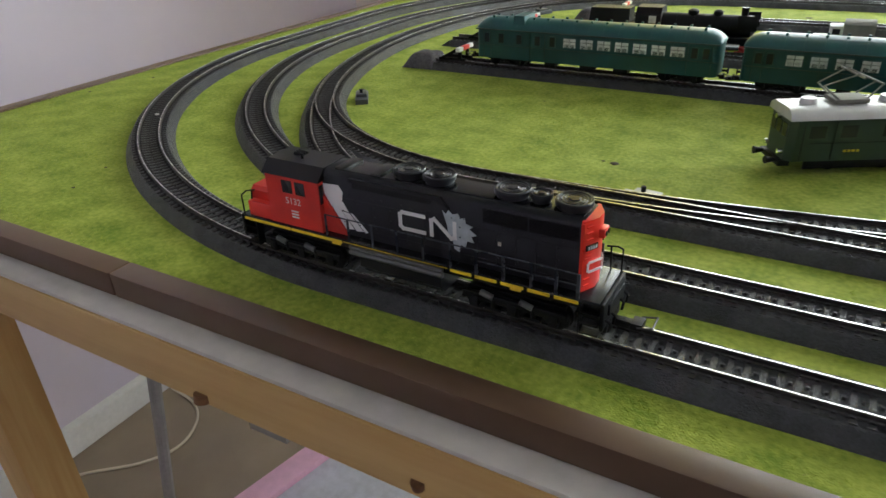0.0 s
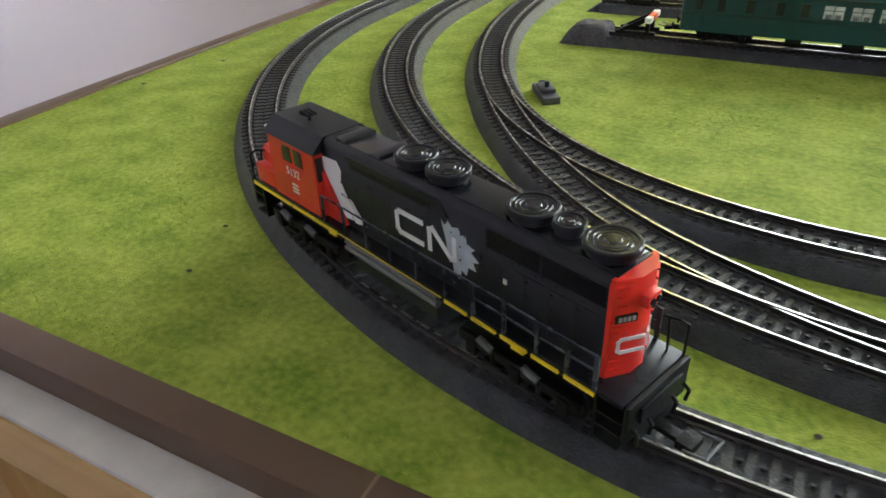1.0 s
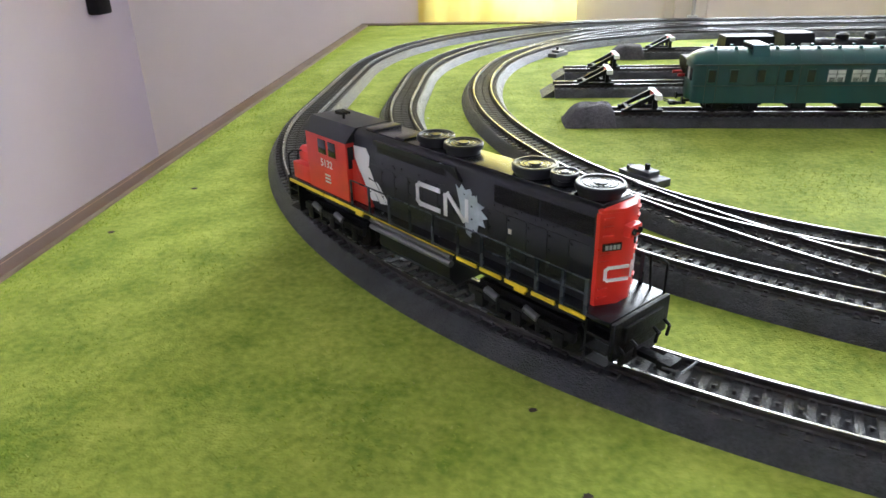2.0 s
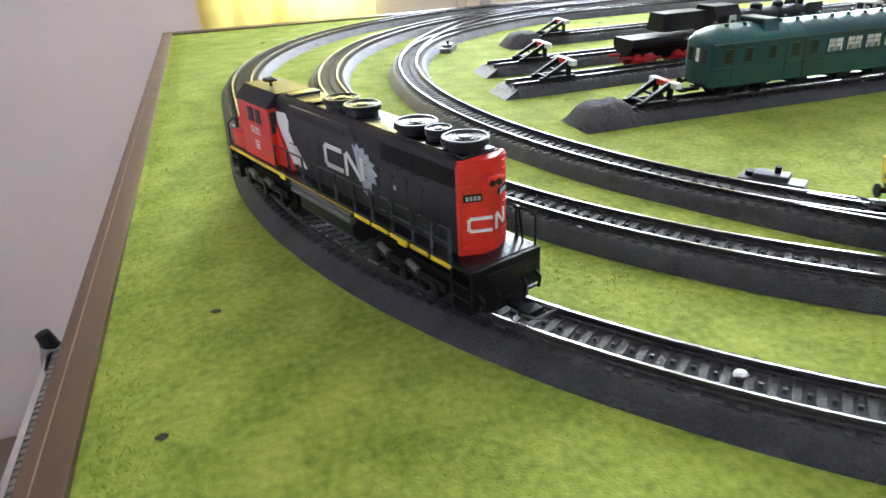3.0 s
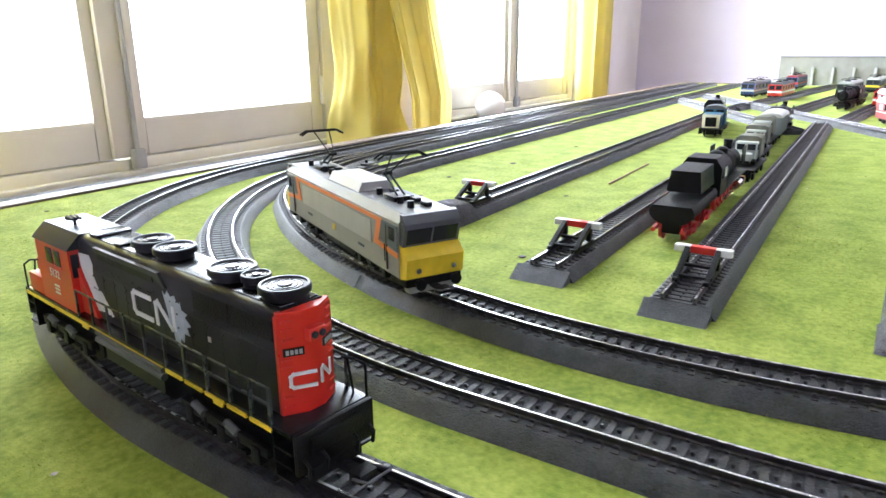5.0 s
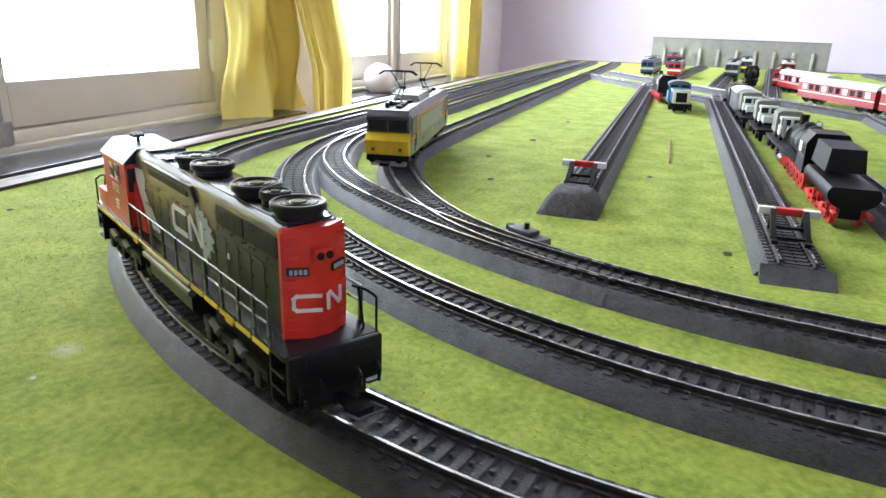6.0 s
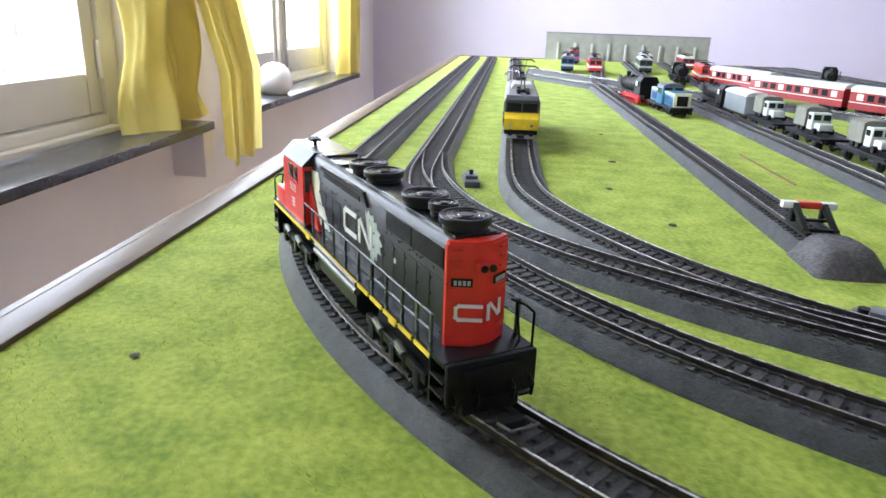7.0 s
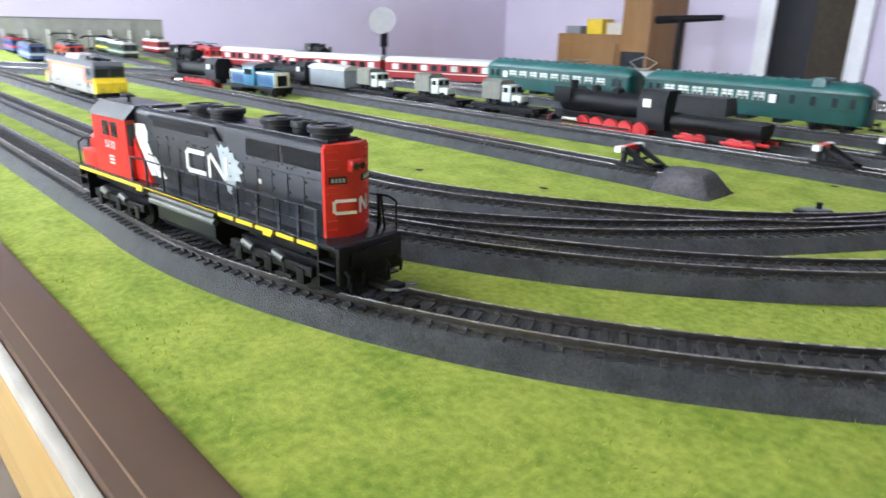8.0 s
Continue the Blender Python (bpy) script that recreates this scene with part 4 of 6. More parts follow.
    for s in (-1, 1):
        m = Matrix.Translation((xm, s * mid, 0)) @ Matrix.Rotation(-s * ang, 4, "Z")

        def face_box(x0, x1, u0, u1, z0, z1, bm, bevel=0.0):
            add_box(bm, x0, x1, min(s * u0, s * u1), max(s * u0, s * u1), z0, z1, bevel, tilt=m)
        bm = bmesh.new()
        face_box(-0.0006, 0.0002, 0.0004, 0.0066, 0.0408, 0.0432, bm)
        board = part("number_board", bm, DARKGLASS, rear)
        bm = bmesh.new()
        for k in range(4):
            face_box(-0.0008, -0.0005, 0.0010 + k * 0.0013, 0.0019 + k * 0.0013, 0.0413, 0.0427, bm)
        part("number_bars", bm, LOGOGREY, board)
        for z, u in ((0.0245, 0.0055), (0.0275, 0.0055), (0.0370, 0.0055), (0.0392, 0.0055), (0.0455, 0.0050), (0.0485, 0.0050), (0.0512, 0.0050)):
            bm = bmesh.new()
            face_box(-0.0007, 0.0, u - 0.0016, u + 0.0016, z, z + 0.0005, bm)
            part("grab_iron", bm, FRED, rear)
        bm = bmesh.new()
        if s > 0:
            stroke(bm, [(-0.0024, 0.0348), (0.0040, 0.0348), (0.0049, 0.0341), (0.0049, 0.0312), (0.0040, 0.0305), (-0.0024, 0.0305)], 0.0010, 0, -0.0005, 0.0001)
        else:
            stroke(bm, [(0.0016, 0.0305), (0.0016, 0.0344), (0.0006, 0.0348), (-0.0036, 0.0306), (-0.0044, 0.0309), (-0.0044, 0.0348)], 0.0010, 0, -0.0005, 0.0001)
        bmesh.ops.transform(bm, matrix=m, verts=bm.verts)
        part("white_emblem", bm, WHITE, rear, "white angular emblem on the rear end")
    # cab, side casings and low nose
    cy = 0.0142
    bm = bmesh.new()
    add_prism(bm, [(-cy, deck), (-cy, 0.0490), (cy, 0.0490), (cy, deck)], 0.0430, 0.0765)
    cab = part("cab", bm, FRED, t, "red driver's cab")
    bm = bmesh.new()
    add_prism(bm, [(-cy - 0.0006, 0.0488), (-cy + 0.0006, 0.0502), (-0.0088, 0.0548), (0.0088, 0.0548), (cy - 0.0006, 0.0502), (cy + 0.0006, 0.0488)], 0.0420, 0.0780)
    part("cab_roof", bm, BLACK, cab, "black cab roof")
    for s in (-1, 1):
        for x0, x1 in ((0.0515, 0.0575), (0.0595, 0.0660)):
            box_part("side_window", (x0, x1, s * cy - 0.0003, s * cy + 0.0003, 0.0400, 0.0468), DARKGLASS, cab, 0.0002)
            box_part("window_sill", (x0 - 0.0005, x1 + 0.0005, s * cy - 0.0006, s * cy + 0.0006, 0.0392, 0.0400), FRED, cab)
        box_part("rear_window", (0.0426, 0.0431, min(s * 0.0104, s * 0.0134), max(s * 0.0104, s * 0.0134), 0.0370, 0.0468), DARKGLASS, cab, 0.0002)
        box_part("front_window", (0.0764, 0.0769, min(s * 0.0025, s * 0.0120), max(s * 0.0025, s * 0.0120), 0.0405, 0.0468), DARKGLASS, cab, 0.0002)
        box_part("side_casing", (0.0764, 0.0925, min(s * 0.0095, s * 0.0141), max(s * 0.0095, s * 0.0141), deck, 0.0302), FRED, t, 0.0006)
        rot = Matrix.Rotation(radians(90), 4, "X") if s < 0 else Matrix.Rotation(radians(180), 4, "Z") @ Matrix.Rotation(radians(90), 4, "X")
        lettering("5132", 0.0050, WHITE, cab, Matrix.Translation((0.0600, s * (cy + 0.0001), 0.0342)) @ rot, "road_number", "white engine number")
        bm = bmesh.new()
        for k in range(3):
            add_box(bm, 0.0575, 0.0620, s * cy - 0.0002, s * cy + 0.0002, 0.0268 + k * 0.0016, 0.0276 + k * 0.0016)
        part("small_print", bm, WHITE, cab)
    bm = bmesh.new()
    add_prism(bm, [(-0.0098, deck), (-0.0098, 0.0350), (-0.0078, 0.0368), (0.0078, 0.0368), (0.0098, 0.0350), (0.0098, deck)], 0.0764, 0.0930)
    part("nose", bm, FRED, t, "low red nose")
    # roof equipment
    for x, r in ((-0.0015, 0.0076), (-0.0175, 0.0076), (-0.0535, 0.0080), (-0.0665, 0.0048), (-0.0808, 0.0080)):
        fan(hood, x, 0, top + 0.0004, r)
    for x0, x1 in ((0.0100, 0.0160), (0.0300, 0.0365)):
        box_part("exhaust_box", (x0, x1, -0.0072, 0.0072, top - 0.0004, top + 0.0014), ROOFBLACK, hood, 0.0006, "glossy black exhaust box")
    bm = bmesh.new()
    add_cyl(bm, (0.060, 0.003, 0.0546), (0.060, 0.003, 0.0572), 0.0007, n=8)
    for dy in (-0.0016, 0, 0.0016):
        add_cyl(bm, (0.0575, 0.003 + dy, 0.0576), (0.0630, 0.003 + dy, 0.0576), 0.0006, 0.0011, n=8)
    part("horn", bm, BLACKM, cab)
    # end platforms, steps and hand rails
    for x, s in ((back, -1), (front, 1)):
        bm = bmesh.new()
        add_box(bm, min(x, x + s * 0.002), max(x, x + s * 0.002), -half, half, 0.0085, deck, 0.0010)
        add_box(bm, min(x, x + s * 0.002), max(x, x + s * 0.002), -0.0095, 0.0095, 0.0045, 0.0088, 0.0008)
        add_box(bm, min(x + s * 0.0018, x + s * 0.0030), max(x + s * 0.0018, x + s * 0.0030), -0.0100, 0.0100, 0.0140, 0.0195, 0.0005)
        for y in (-0.0125, -0.0060, 0.0060, 0.0125):
            add_tube(bm, [(x + s * 0.002, y, 0.0135), (x + s * 0.0042, y, 0.0120), (x + s * 0.0036, y, 0.0080)], 0.0006)
        pilot = part("pilot", bm, BLACKM, t)
        for y in (-0.0132, 0.0132):
            for k in range(3):
                box_part("step", (min(x, x - s * 0.008), max(x, x - s * 0.008), y - 0.0022, y + 0.0022, 0.0055 + k * 0.0048, 0.0063 + k * 0.0048), BLACKM, pilot)
            box_part("step_side", (min(x - s * 0.0088, x - s * 0.0080), max(x - s * 0.0088, x - s * 0.0080), y - 0.0022, y + 0.0022, 0.005, 0.0200), BLACKM, pilot)
        for y in (-0.0142, 0.0142) if s > 0 else (-0.0142,):
            bm = bmesh.new()
            add_tube(bm, [(x - s * 0.0002, y, deck - 0.001), (x - s * 0.0002, y, 0.0325), (x - s * 0.0020, y * 0.86, 0.0345), (x - s * 0.0062, y * 0.70, 0.0350)], 0.00042)
            add_tube(bm, [(x - s * 0.0045, y * 0.9, deck - 0.001), (x - s * 0.0045, y * 0.76, 0.0348)], 0.00042)
            part("end_railing", bm, BLACKM, t)
        coupler(t, x + s * 0.002, s, 0.0068)
    posts = [0.0400, 0.0265, 0.0125, -0.0015, -0.0155, -0.0300, -0.0430, -0.0560, -0.0690, -0.0800, -0.0895]
    for s in (-1, 1):
        for z, a in ((0.0330, 0), (0.0278, 6)):
            bm = bmesh.new()
            add_tube(bm, [(x, s * 0.0146, z) for x in posts[a:]], 0.00038)
            part("handrail", bm, RAILING, t)
        for k, x in enumerate(posts):
            r = 0.0007 if k > 5 else 0.0004
            box_part("railing_post", (x - r, x + r, s * 0.0147 - 0.0004, s * 0.0147 + 0.0004, 0.0205, 0.0332), RAILING, t)
    # tank, pipes and running gear
    bm = bmesh.new()
    add_prism(bm, [(-0.0110, 0.0165), (-0.0135, 0.0135), (-0.0135, 0.0080), (-0.0105, 0.0045), (0.0105, 0.0045), (0.0135, 0.0080), (0.0135, 0.0135), (0.0110, 0.0165)], -0.0240, 0.0220)
    part("fuel_tank", bm, BLACK, t)
    for s in (-1, 1):
        for z, r in ((0.0178, 0.0011), (0.0150, 0.0014)):
            bm = bmesh.new()
            add_cyl(bm, (-0.025, s * 0.0136, z), (0.0275, s * 0.0136, z), r, n=12)
            part("air_tank", bm, PIPE, t, "dark grey air pipe")
    for x in (-0.0600, 0.0600):
        bogie(t, x, (-0.0190, 0.0, 0.0190), 0.050, width=0.0128, r=0.0062, z=0.0062)
        box_part("bolster", (x - 0.015, x + 0.015, -0.008, 0.008, 0.012, 0.0165), BLACKM, t)
        for s in (-1, 1):
            for dx in (-0.0095, 0.0095):
                bm = bmesh.new()
                add_cyl(bm, (x + dx, s * 0.0140, 0.0105), (x + dx + 0.006, s * 0.0140, 0.0122), 0.0014, n=10)
                part("brake_cylinder", bm, PIPE, t)
    return t


def pantograph(parent, x, z, up, d, mat=None):
    mat = mat or BLACKM
    p = box_part("pantograph_base", (x - 0.007, x + 0.007, -0.006, 0.006, z, z + 0.0025), mat, parent, 0.0004)
    h = 0.024 if up else 0.006
    bm = bmesh.new()
    knee = (x + d * 0.014, z + h * 0.48)
    for y in (-0.0022, 0.0022):
        add_tube(bm, [(x - d * 0.003, y, z + 0.0025), (knee[0], y * 0.6, knee[1])], 0.0006)
        add_tube(bm, [(knee[0], y * 0.6, knee[1]), (x - d * 0.004, y * 2.4, z + h)], 0.0004)
    add_cyl(bm, (knee[0], -0.0028, knee[1]), (knee[0], 0.0028, knee[1]), 0.0011, n=8)
    part("arm", bm, mat, p)
    bm = bmesh.new()
    for dx in (-0.0022, 0.0022):
        add_tube(bm, [(x - d * 0.004 + dx, -0.0145, z + h - 0.0018), (x - d * 0.004 + dx, -0.0105, z + h + 0.0006), (x - d * 0.004 + dx, 0.0105, z + h + 0.0006), (x - d * 0.004 + dx, 0.0145, z + h - 0.0018)], 0.0006)
    part("contact_bow", bm, mat, p)


def build_electric_engine():
    """Grey, orange and yellow express engine with two pantographs. z 0 is the rail head."""
    t = thing("electric_locomotive", "grey electric engine with orange bands and yellow ends", "locomotive", Matrix.Identity(4))
    t.scale = (1.035, 1.04, 1.07)
    n, w = 0.0885, 0.0168
    bm = bmesh.new()
    add_prism(bm, [(-w, 0.0095), (-w, 0.0340), (-w + 0.0005, 0.0370), (w - 0.0005, 0.0370), (w, 0.0340), (w, 0.0095)], -n, n)
    body = part("body", bm, MGREY, t, "warm grey body")
    bm = bmesh.new()
    add_prism(bm, [(-w + 0.0002, 0.0370), (-w + 0.0035, 0.0415), (w - 0.0035, 0.0415), (w - 0.0002, 0.0370)], -n - 0.001, n + 0.001)
    roof = part("roof", bm, DGREY, t, "dark grey roof")
    bm = bmesh.new()
    add_prism(bm, [(-0.0115, 0.0414), (-0.0090, 0.0462), (0.0090, 0.0462), (0.0115, 0.0414)], -0.034, 0.026, 0.15, 0.15)
    part("roof_housing", bm, LGREY, roof, "light grey roof housing")
    for x in (-0.078, -0.066, -0.040, 0.034, 0.046, 0.074):
        bm = bmesh.new()
        add_cyl(bm, (x, 0.004, 0.0415), (x, 0.004, 0.0450), 0.0018, n=10)
        add_box(bm, x - 0.003, x + 0.003, -0.007, -0.003, 0.0415, 0.0436, 0.0004)
        part("insulator", bm, BLACKM, roof)
    pantograph(roof, -0.056, 0.0415, True, 1)
    pantograph(roof, 0.056, 0.0415, True, -1)
    for s in (-1, 1):
        y = s * (w + 0.0002)
        lo, hi = y - 0.0003, y + 0.0003
        box_part("pale_panel", (-0.056, 0.056, lo, hi, 0.0205, 0.0325), LGREY, body, 0, "pale grey side panel")
        bm = bmesh.new()
        add_slab(bm, [(-0.070, 0.0340), (0.070, 0.0340), (0.070, 0.0360), (-0.070, 0.0360)], 1, lo, hi)
        for d in (-1, 1):
            q = [(d * 0.0700, 0.0340), (d * 0.0640, 0.0340), (d * 0.0595, 0.0215), (d * 0.0655, 0.0235)]
            add_slab(bm, q, 1, lo, hi)
            q = [(d * 0.0595, 0.0215), (d * 0.0880, 0.0195), (d * 0.0880, 0.0220), (d * 0.0655, 0.0238)]
            add_slab(bm, q, 1, lo, hi)
        part("orange_band", bm, ORANGE, body, "orange zigzag band")
        for d in (-1, 1):
            bm = bmesh.new()
            add_slab(bm, [(d * 0.0690, 0.0338), (d * 0.0665, 0.0250), (d * 0.0880, 0.0228), (d * 0.0880, 0.0355), (d * 0.0705, 0.0355)], 1, lo, hi)
            part("cab_side", bm, SLATE, body, "slate grey cab side")
            box_part("cab_side_window", (min(d * 0.0790, d * 0.0850), max(d * 0.0790, d * 0.0850), lo - 0.0001 * s, hi + 0.0002, 0.0275, 0.0340), DARKGLASS, body)
            bm = bmesh.new()
            add_box(bm, d * 0.0755 - 0.0002, d * 0.0755 + 0.0002, lo, hi + 0.0002, 0.0110, 0.0345)
            add_tube(bm, [(d * 0.0740, y + s * 0.0006, 0.015), (d * 0.0740, y + s * 0.0006, 0.024)], 0.0003)
            part("cab_door", bm, BLACKM, body)
        box_part("crest", (-0.0015, 0.0015, lo, hi + 0.0001, 0.0150, 0.0185), YELLOW, body)
        for x in (-0.045, 0.040):
            bm = bmesh.new()
            for k in range(5):
                add_box(bm, x + k * 0.0016, x + k * 0.0016 + 0.001, lo, hi, 0.0150, 0.0162)
            part("number_bars", bm, SLATE, body)
    for d in (-1, 1):
        def sx(v):
            return d * v
        prof = [(n, 0.0090), (n + 0.0070, 0.0105), (n + 0.0085, 0.0205), (n + 0.0030, 0.0255), (n, 0.0262)]
        bm = bmesh.new()
        add_slab(bm, [(sx(a), z) for a, z in prof], 1, -w + 0.0006, w - 0.0006)
        nose = part("nose", bm, YELLOW, t, "yellow engine end")
        bm = bmesh.new()
        add_slab(bm, [(sx(n), 0.0262), (sx(n + 0.0030), 0.0257), (sx(n + 0.0060), 0.0350), (sx(n + 0.0045), 0.0372), (sx(n), 0.0372)], 1, -w + 0.0010, w - 0.0010)
        face = part("windscreen_frame", bm, DGREY, t)
        bm = bmesh.new()
        for y0, y1 in ((-0.0142, -0.0006), (0.0006, 0.0142)):
            q = [(sx(n + 0.0036), 0.0268), (sx(n + 0.0063), 0.0344), (sx(n + 0.0058), 0.0346), (sx(n + 0.0031), 0.0270)]
            add_slab(bm, q, 1, y0, y1)
        part("windscreen", bm, DARKGLASS, face)
        bm = bmesh.new()
        add_slab(bm, [(sx(n), 0.0372), (sx(n + 0.0065), 0.0372), (sx(n + 0.0030), 0.0413), (sx(n), 0.0415)], 1, -w + 0.0014, w - 0.0014)
        part("roof_brow", bm, DGREY, roof)
        bm = bmesh.new()
        for y in (-0.010, 0.010):
            add_cyl(bm, (sx(n + 0.0072), y, 0.0145), (sx(n + 0.0090), y, 0.0145), 0.0014, n=12)
        part("headlight", bm, CHROME, nose)
        bm = bmesh.new()
        add_box(bm, min(sx(n - 0.004), sx(n + 0.0062)), max(sx(n - 0.004), sx(n + 0.0062)), -w + 0.001, w - 0.001, 0.0058, 0.0098, 0.0006)
        for y in (-0.0100, 0.0100):
            add_cyl(bm, (sx(n + 0.006), y, 0.0082), (sx(n + 0.0105), y, 0.0082), 0.0012, n=10)
            add_cyl(bm, (sx(n + 0.0105), y, 0.0082), (sx(n + 0.0115), y, 0.0082), 0.0029, n=16)
        part("buffer_beam", bm, BLACKM, t)
        bm = bmesh.new()
        add_box(bm, min(sx(n - 0.002), sx(n + 0.004)), max(sx(n - 0.002), sx(n + 0.004)), -0.013, 0.013, 0.0018, 0.0055, 0.0004)
        part("snow_plough", bm, LGREY, t)
        coupler(t, sx(n + 0.004), d, 0.0052)
    for x in (-0.052, 0.052):
        bogie(t, x, (-0.0165, 0.0165), 0.046, r=0.0068, z=0.0068)
        box_part("bolster", (x - 0.013, x + 0.013, -0.009, 0.009, 0.0105, 0.0097), BLACKM, t)
    box_part("underfloor_box", (-0.024, 0.024, -0.0135, 0.0135, 0.0035, 0.0096), BLACKM, t, 0.0008)
    return t


def railcar(label, m, nose_left, group):
    """A green coach body of the railcar, 0.25 long, roof ribs, windows, bogies."""
    t = thing("railcar", label, "railcar", m, group=group)
    h, w = 0.121, 0.0165
    wall = [(-w, 0.0085), (-w, 0.0375), (w, 0.0375), (w, 0.0085)]
    bm = bmesh.new()
    add_slab(bm, [(-h, -w + 0.005), (-h + 0.0015, -w + 0.002), (-h + 0.005, -w), (h - 0.005, -w), (h - 0.0015, -w + 0.002), (h, -w + 0.005),
                  (h, w - 0.005), (h - 0.0015, w - 0.002), (h - 0.005, w), (-h + 0.005, w), (-h + 0.0015, w - 0.002), (-h, w - 0.005)], 2, 0.0085, 0.0375)
    body = part("body", bm, RAILGREEN, t, "dark blue-green body")
    prof = [(-w, 0.0375)] + [(w * 1.0 * math.cos(radians(a)), 0.0375 + 0.0105 * math.sin(radians(a))) for a in range(170, 9, -16)] + [(w, 0.0375)]
    bm = bmesh.new()
    rings = []
    ends = [(h - 0.016 + 0.017 * math.sin(radians(a)), math.cos(radians(a)), 1 - 0.30 * (1 - math.cos(radians(a)))) for a in (0, 20, 40, 58, 74, 86)]
    for x, up, across in [(-e[0], e[1], e[2]) for e in ends[::-1]] + ends:
        rings.append([bm.verts.new((x, y * across, 0.0374 + (z - 0.0374) * up)) for y, z in prof])
    for a, b in zip(rings, rings[1:]):
        for k in range(len(prof) - 1):
            bm.faces.new((a[k], b[k], b[k + 1], a[k + 1]))
        bm.faces.new((a[-1], b[-1], b[0], a[0]))
    bm.faces.new(rings[0])
    bm.faces.new(rings[-1][::-1])
    roof = part("roof", bm, RAILROOF, t, "domed green roof", smooth=1.0)
    bm = bmesh.new()
    for k in range(15):
        x = -h + 0.016 + k * (2 * h - 0.032) / 14
        pts = [(x, y, z + 0.0003) for y, z in prof[1:-1]]
        add_tube(bm, pts, 0.00016, 4)
        add_box(bm, x - 0.001, x + 0.001, 0.0050, 0.0070, 0.0470, 0.0492)
        add_box(bm, x - 0.001, x + 0.001, -0.0070, -0.0050, 0.0470, 0.0492)
    part("roof_ribs", bm, RAILROOF, roof)
    if nose_left:
        bm = bmesh.new()
        add_prism(bm, [(-0.0150, 0.0395), (-0.0125, 0.0510), (0.0125, 0.0510), (0.0150, 0.0395)], -0.082, -0.062, 0.05, 0.12)
        look_out = part("lookout", bm, RAILROOF, roof, "raised lookout on the roof")
        box_part("lookout_window", (-0.0803, -0.0790, -0.011, 0.011, 0.0475, 0.0500), DARKGLASS, look_out)
    for s in (-1, 1):
        y = s * (w + 0.0002)
        xs = [-0.108, -0.092, -0.072, -0.052, -0.036] + [-0.018 + k * 0.0172 for k in range(7)] + [0.100, 0.110] if nose_left else [-0.108, -0.099] + [-0.080 + k * 0.0185 for k in range(9)] + [0.098, 0.108]
        for i, x in enumerate(xs):
            big = (5 <= i < 12) if nose_left else (2 <= i < 11)
            hw = 0.0062 if big else 0.0026
            bm = bmesh.new()
            add_box(bm, x - hw - 0.0006, x + hw + 0.0006, y - 0.0003, y + 0.0003, 0.0238, 0.0340)
            win = part("window", bm, RAILGREEN, body)
            box_part("pane", (x - hw, x + hw, y - 0.0004, y + 0.0005, 0.0245, 0.0333), SEEN if big else DARKGLASS, win)
            if big:
                bm = bmesh.new()
                add_box(bm, x - 0.0004, x + 0.0004, y - 0.0004, y + 0.0008, 0.0245, 0.0333)
                add_box(bm, x - hw, x + hw, y - 0.0004, y + 0.0007, 0.0300, 0.0306)
                add_box(bm, x - hw * 0.8, x - hw * 0.15, y - 0.0004, y + 0.0006, 0.0245, 0.0278)
                add_box(bm, x + hw * 0.15, x + hw * 0.8, y - 0.0004, y + 0.0006, 0.0245, 0.0278)
                part("bars", bm, DKGREEN, win)
        bm = bmesh.new()
        add_box(bm, -h, h, y - 0.0003, y + 0.0003, 0.0214, 0.0219)
        add_box(bm, -h, h, y - 0.0004, y + 0.0005, 0.0365, 0.0376)
        for x in (-0.112, -0.104, -0.060, -0.044, 0.094, 0.115):
            add_box(bm, x - 0.0002, x + 0.0002, y - 0.0003, y + 0.0003, 0.0095, 0.0360)
        part("body_seams", bm, DKGREEN, body)
        box_part("step", (-0.112, -0.103, min(s * 0.013, s * 0.017), max(s * 0.013, s * 0.017), 0.0030, 0.0042), BLACKM, t)
    for d in (-1, 1):
        for yy in (-0.0075, 0.0, 0.0075) if (d < 0) == nose_left else ():
            box_part("end_window", (d * h - 0.0003, d * h + 0.0003, yy - (0.0016 if yy == 0 else 0.0026), yy + (0.0016 if yy == 0 else 0.0026), 0.0245, 0.0335), SEEN if yy == 0 else DARKGLASS, body)
        bm = bmesh.new()
        for y in (-0.0100, 0.0100):
            add_cyl(bm, (d * h, y, 0.0095), (d * (h + 0.0050), y, 0.0095), 0.0011, n=10)
            add_cyl(bm, (d * (h + 0.0050), y, 0.0095), (d * (h + 0.0060), y, 0.0095), 0.0028, n=14)
        part("buffer", bm, BLACKM, t)
        coupler(t, d * h, d, 0.0055)
    box_part("paper_tag", ((-0.036, -0.029)[0] if nose_left else 0.079, -0.029 if nose_left else 0.086, w + 0.0009, w + 0.0012, 0.0235, 0.0320), WHITE, body, 0, "white paper tag")
    for x in (-0.088, 0.088):
        bogie(t, x, (-0.014, 0.014), 0.040, width=0.0135)
        box_part("bolster", (x - 0.01, x + 0.01, -0.008, 0.008, 0.0095, 0.0086), BLACKM, t)
    for x0, x1 in ((-0.045, -0.034), (-0.008, 0.006), (0.026, 0.040)):
        box_part("underfloor_box", (x0, x1, -0.0135, 0.0135, 0.0035, 0.0086), BLACKM, t, 0.0006)
    return t


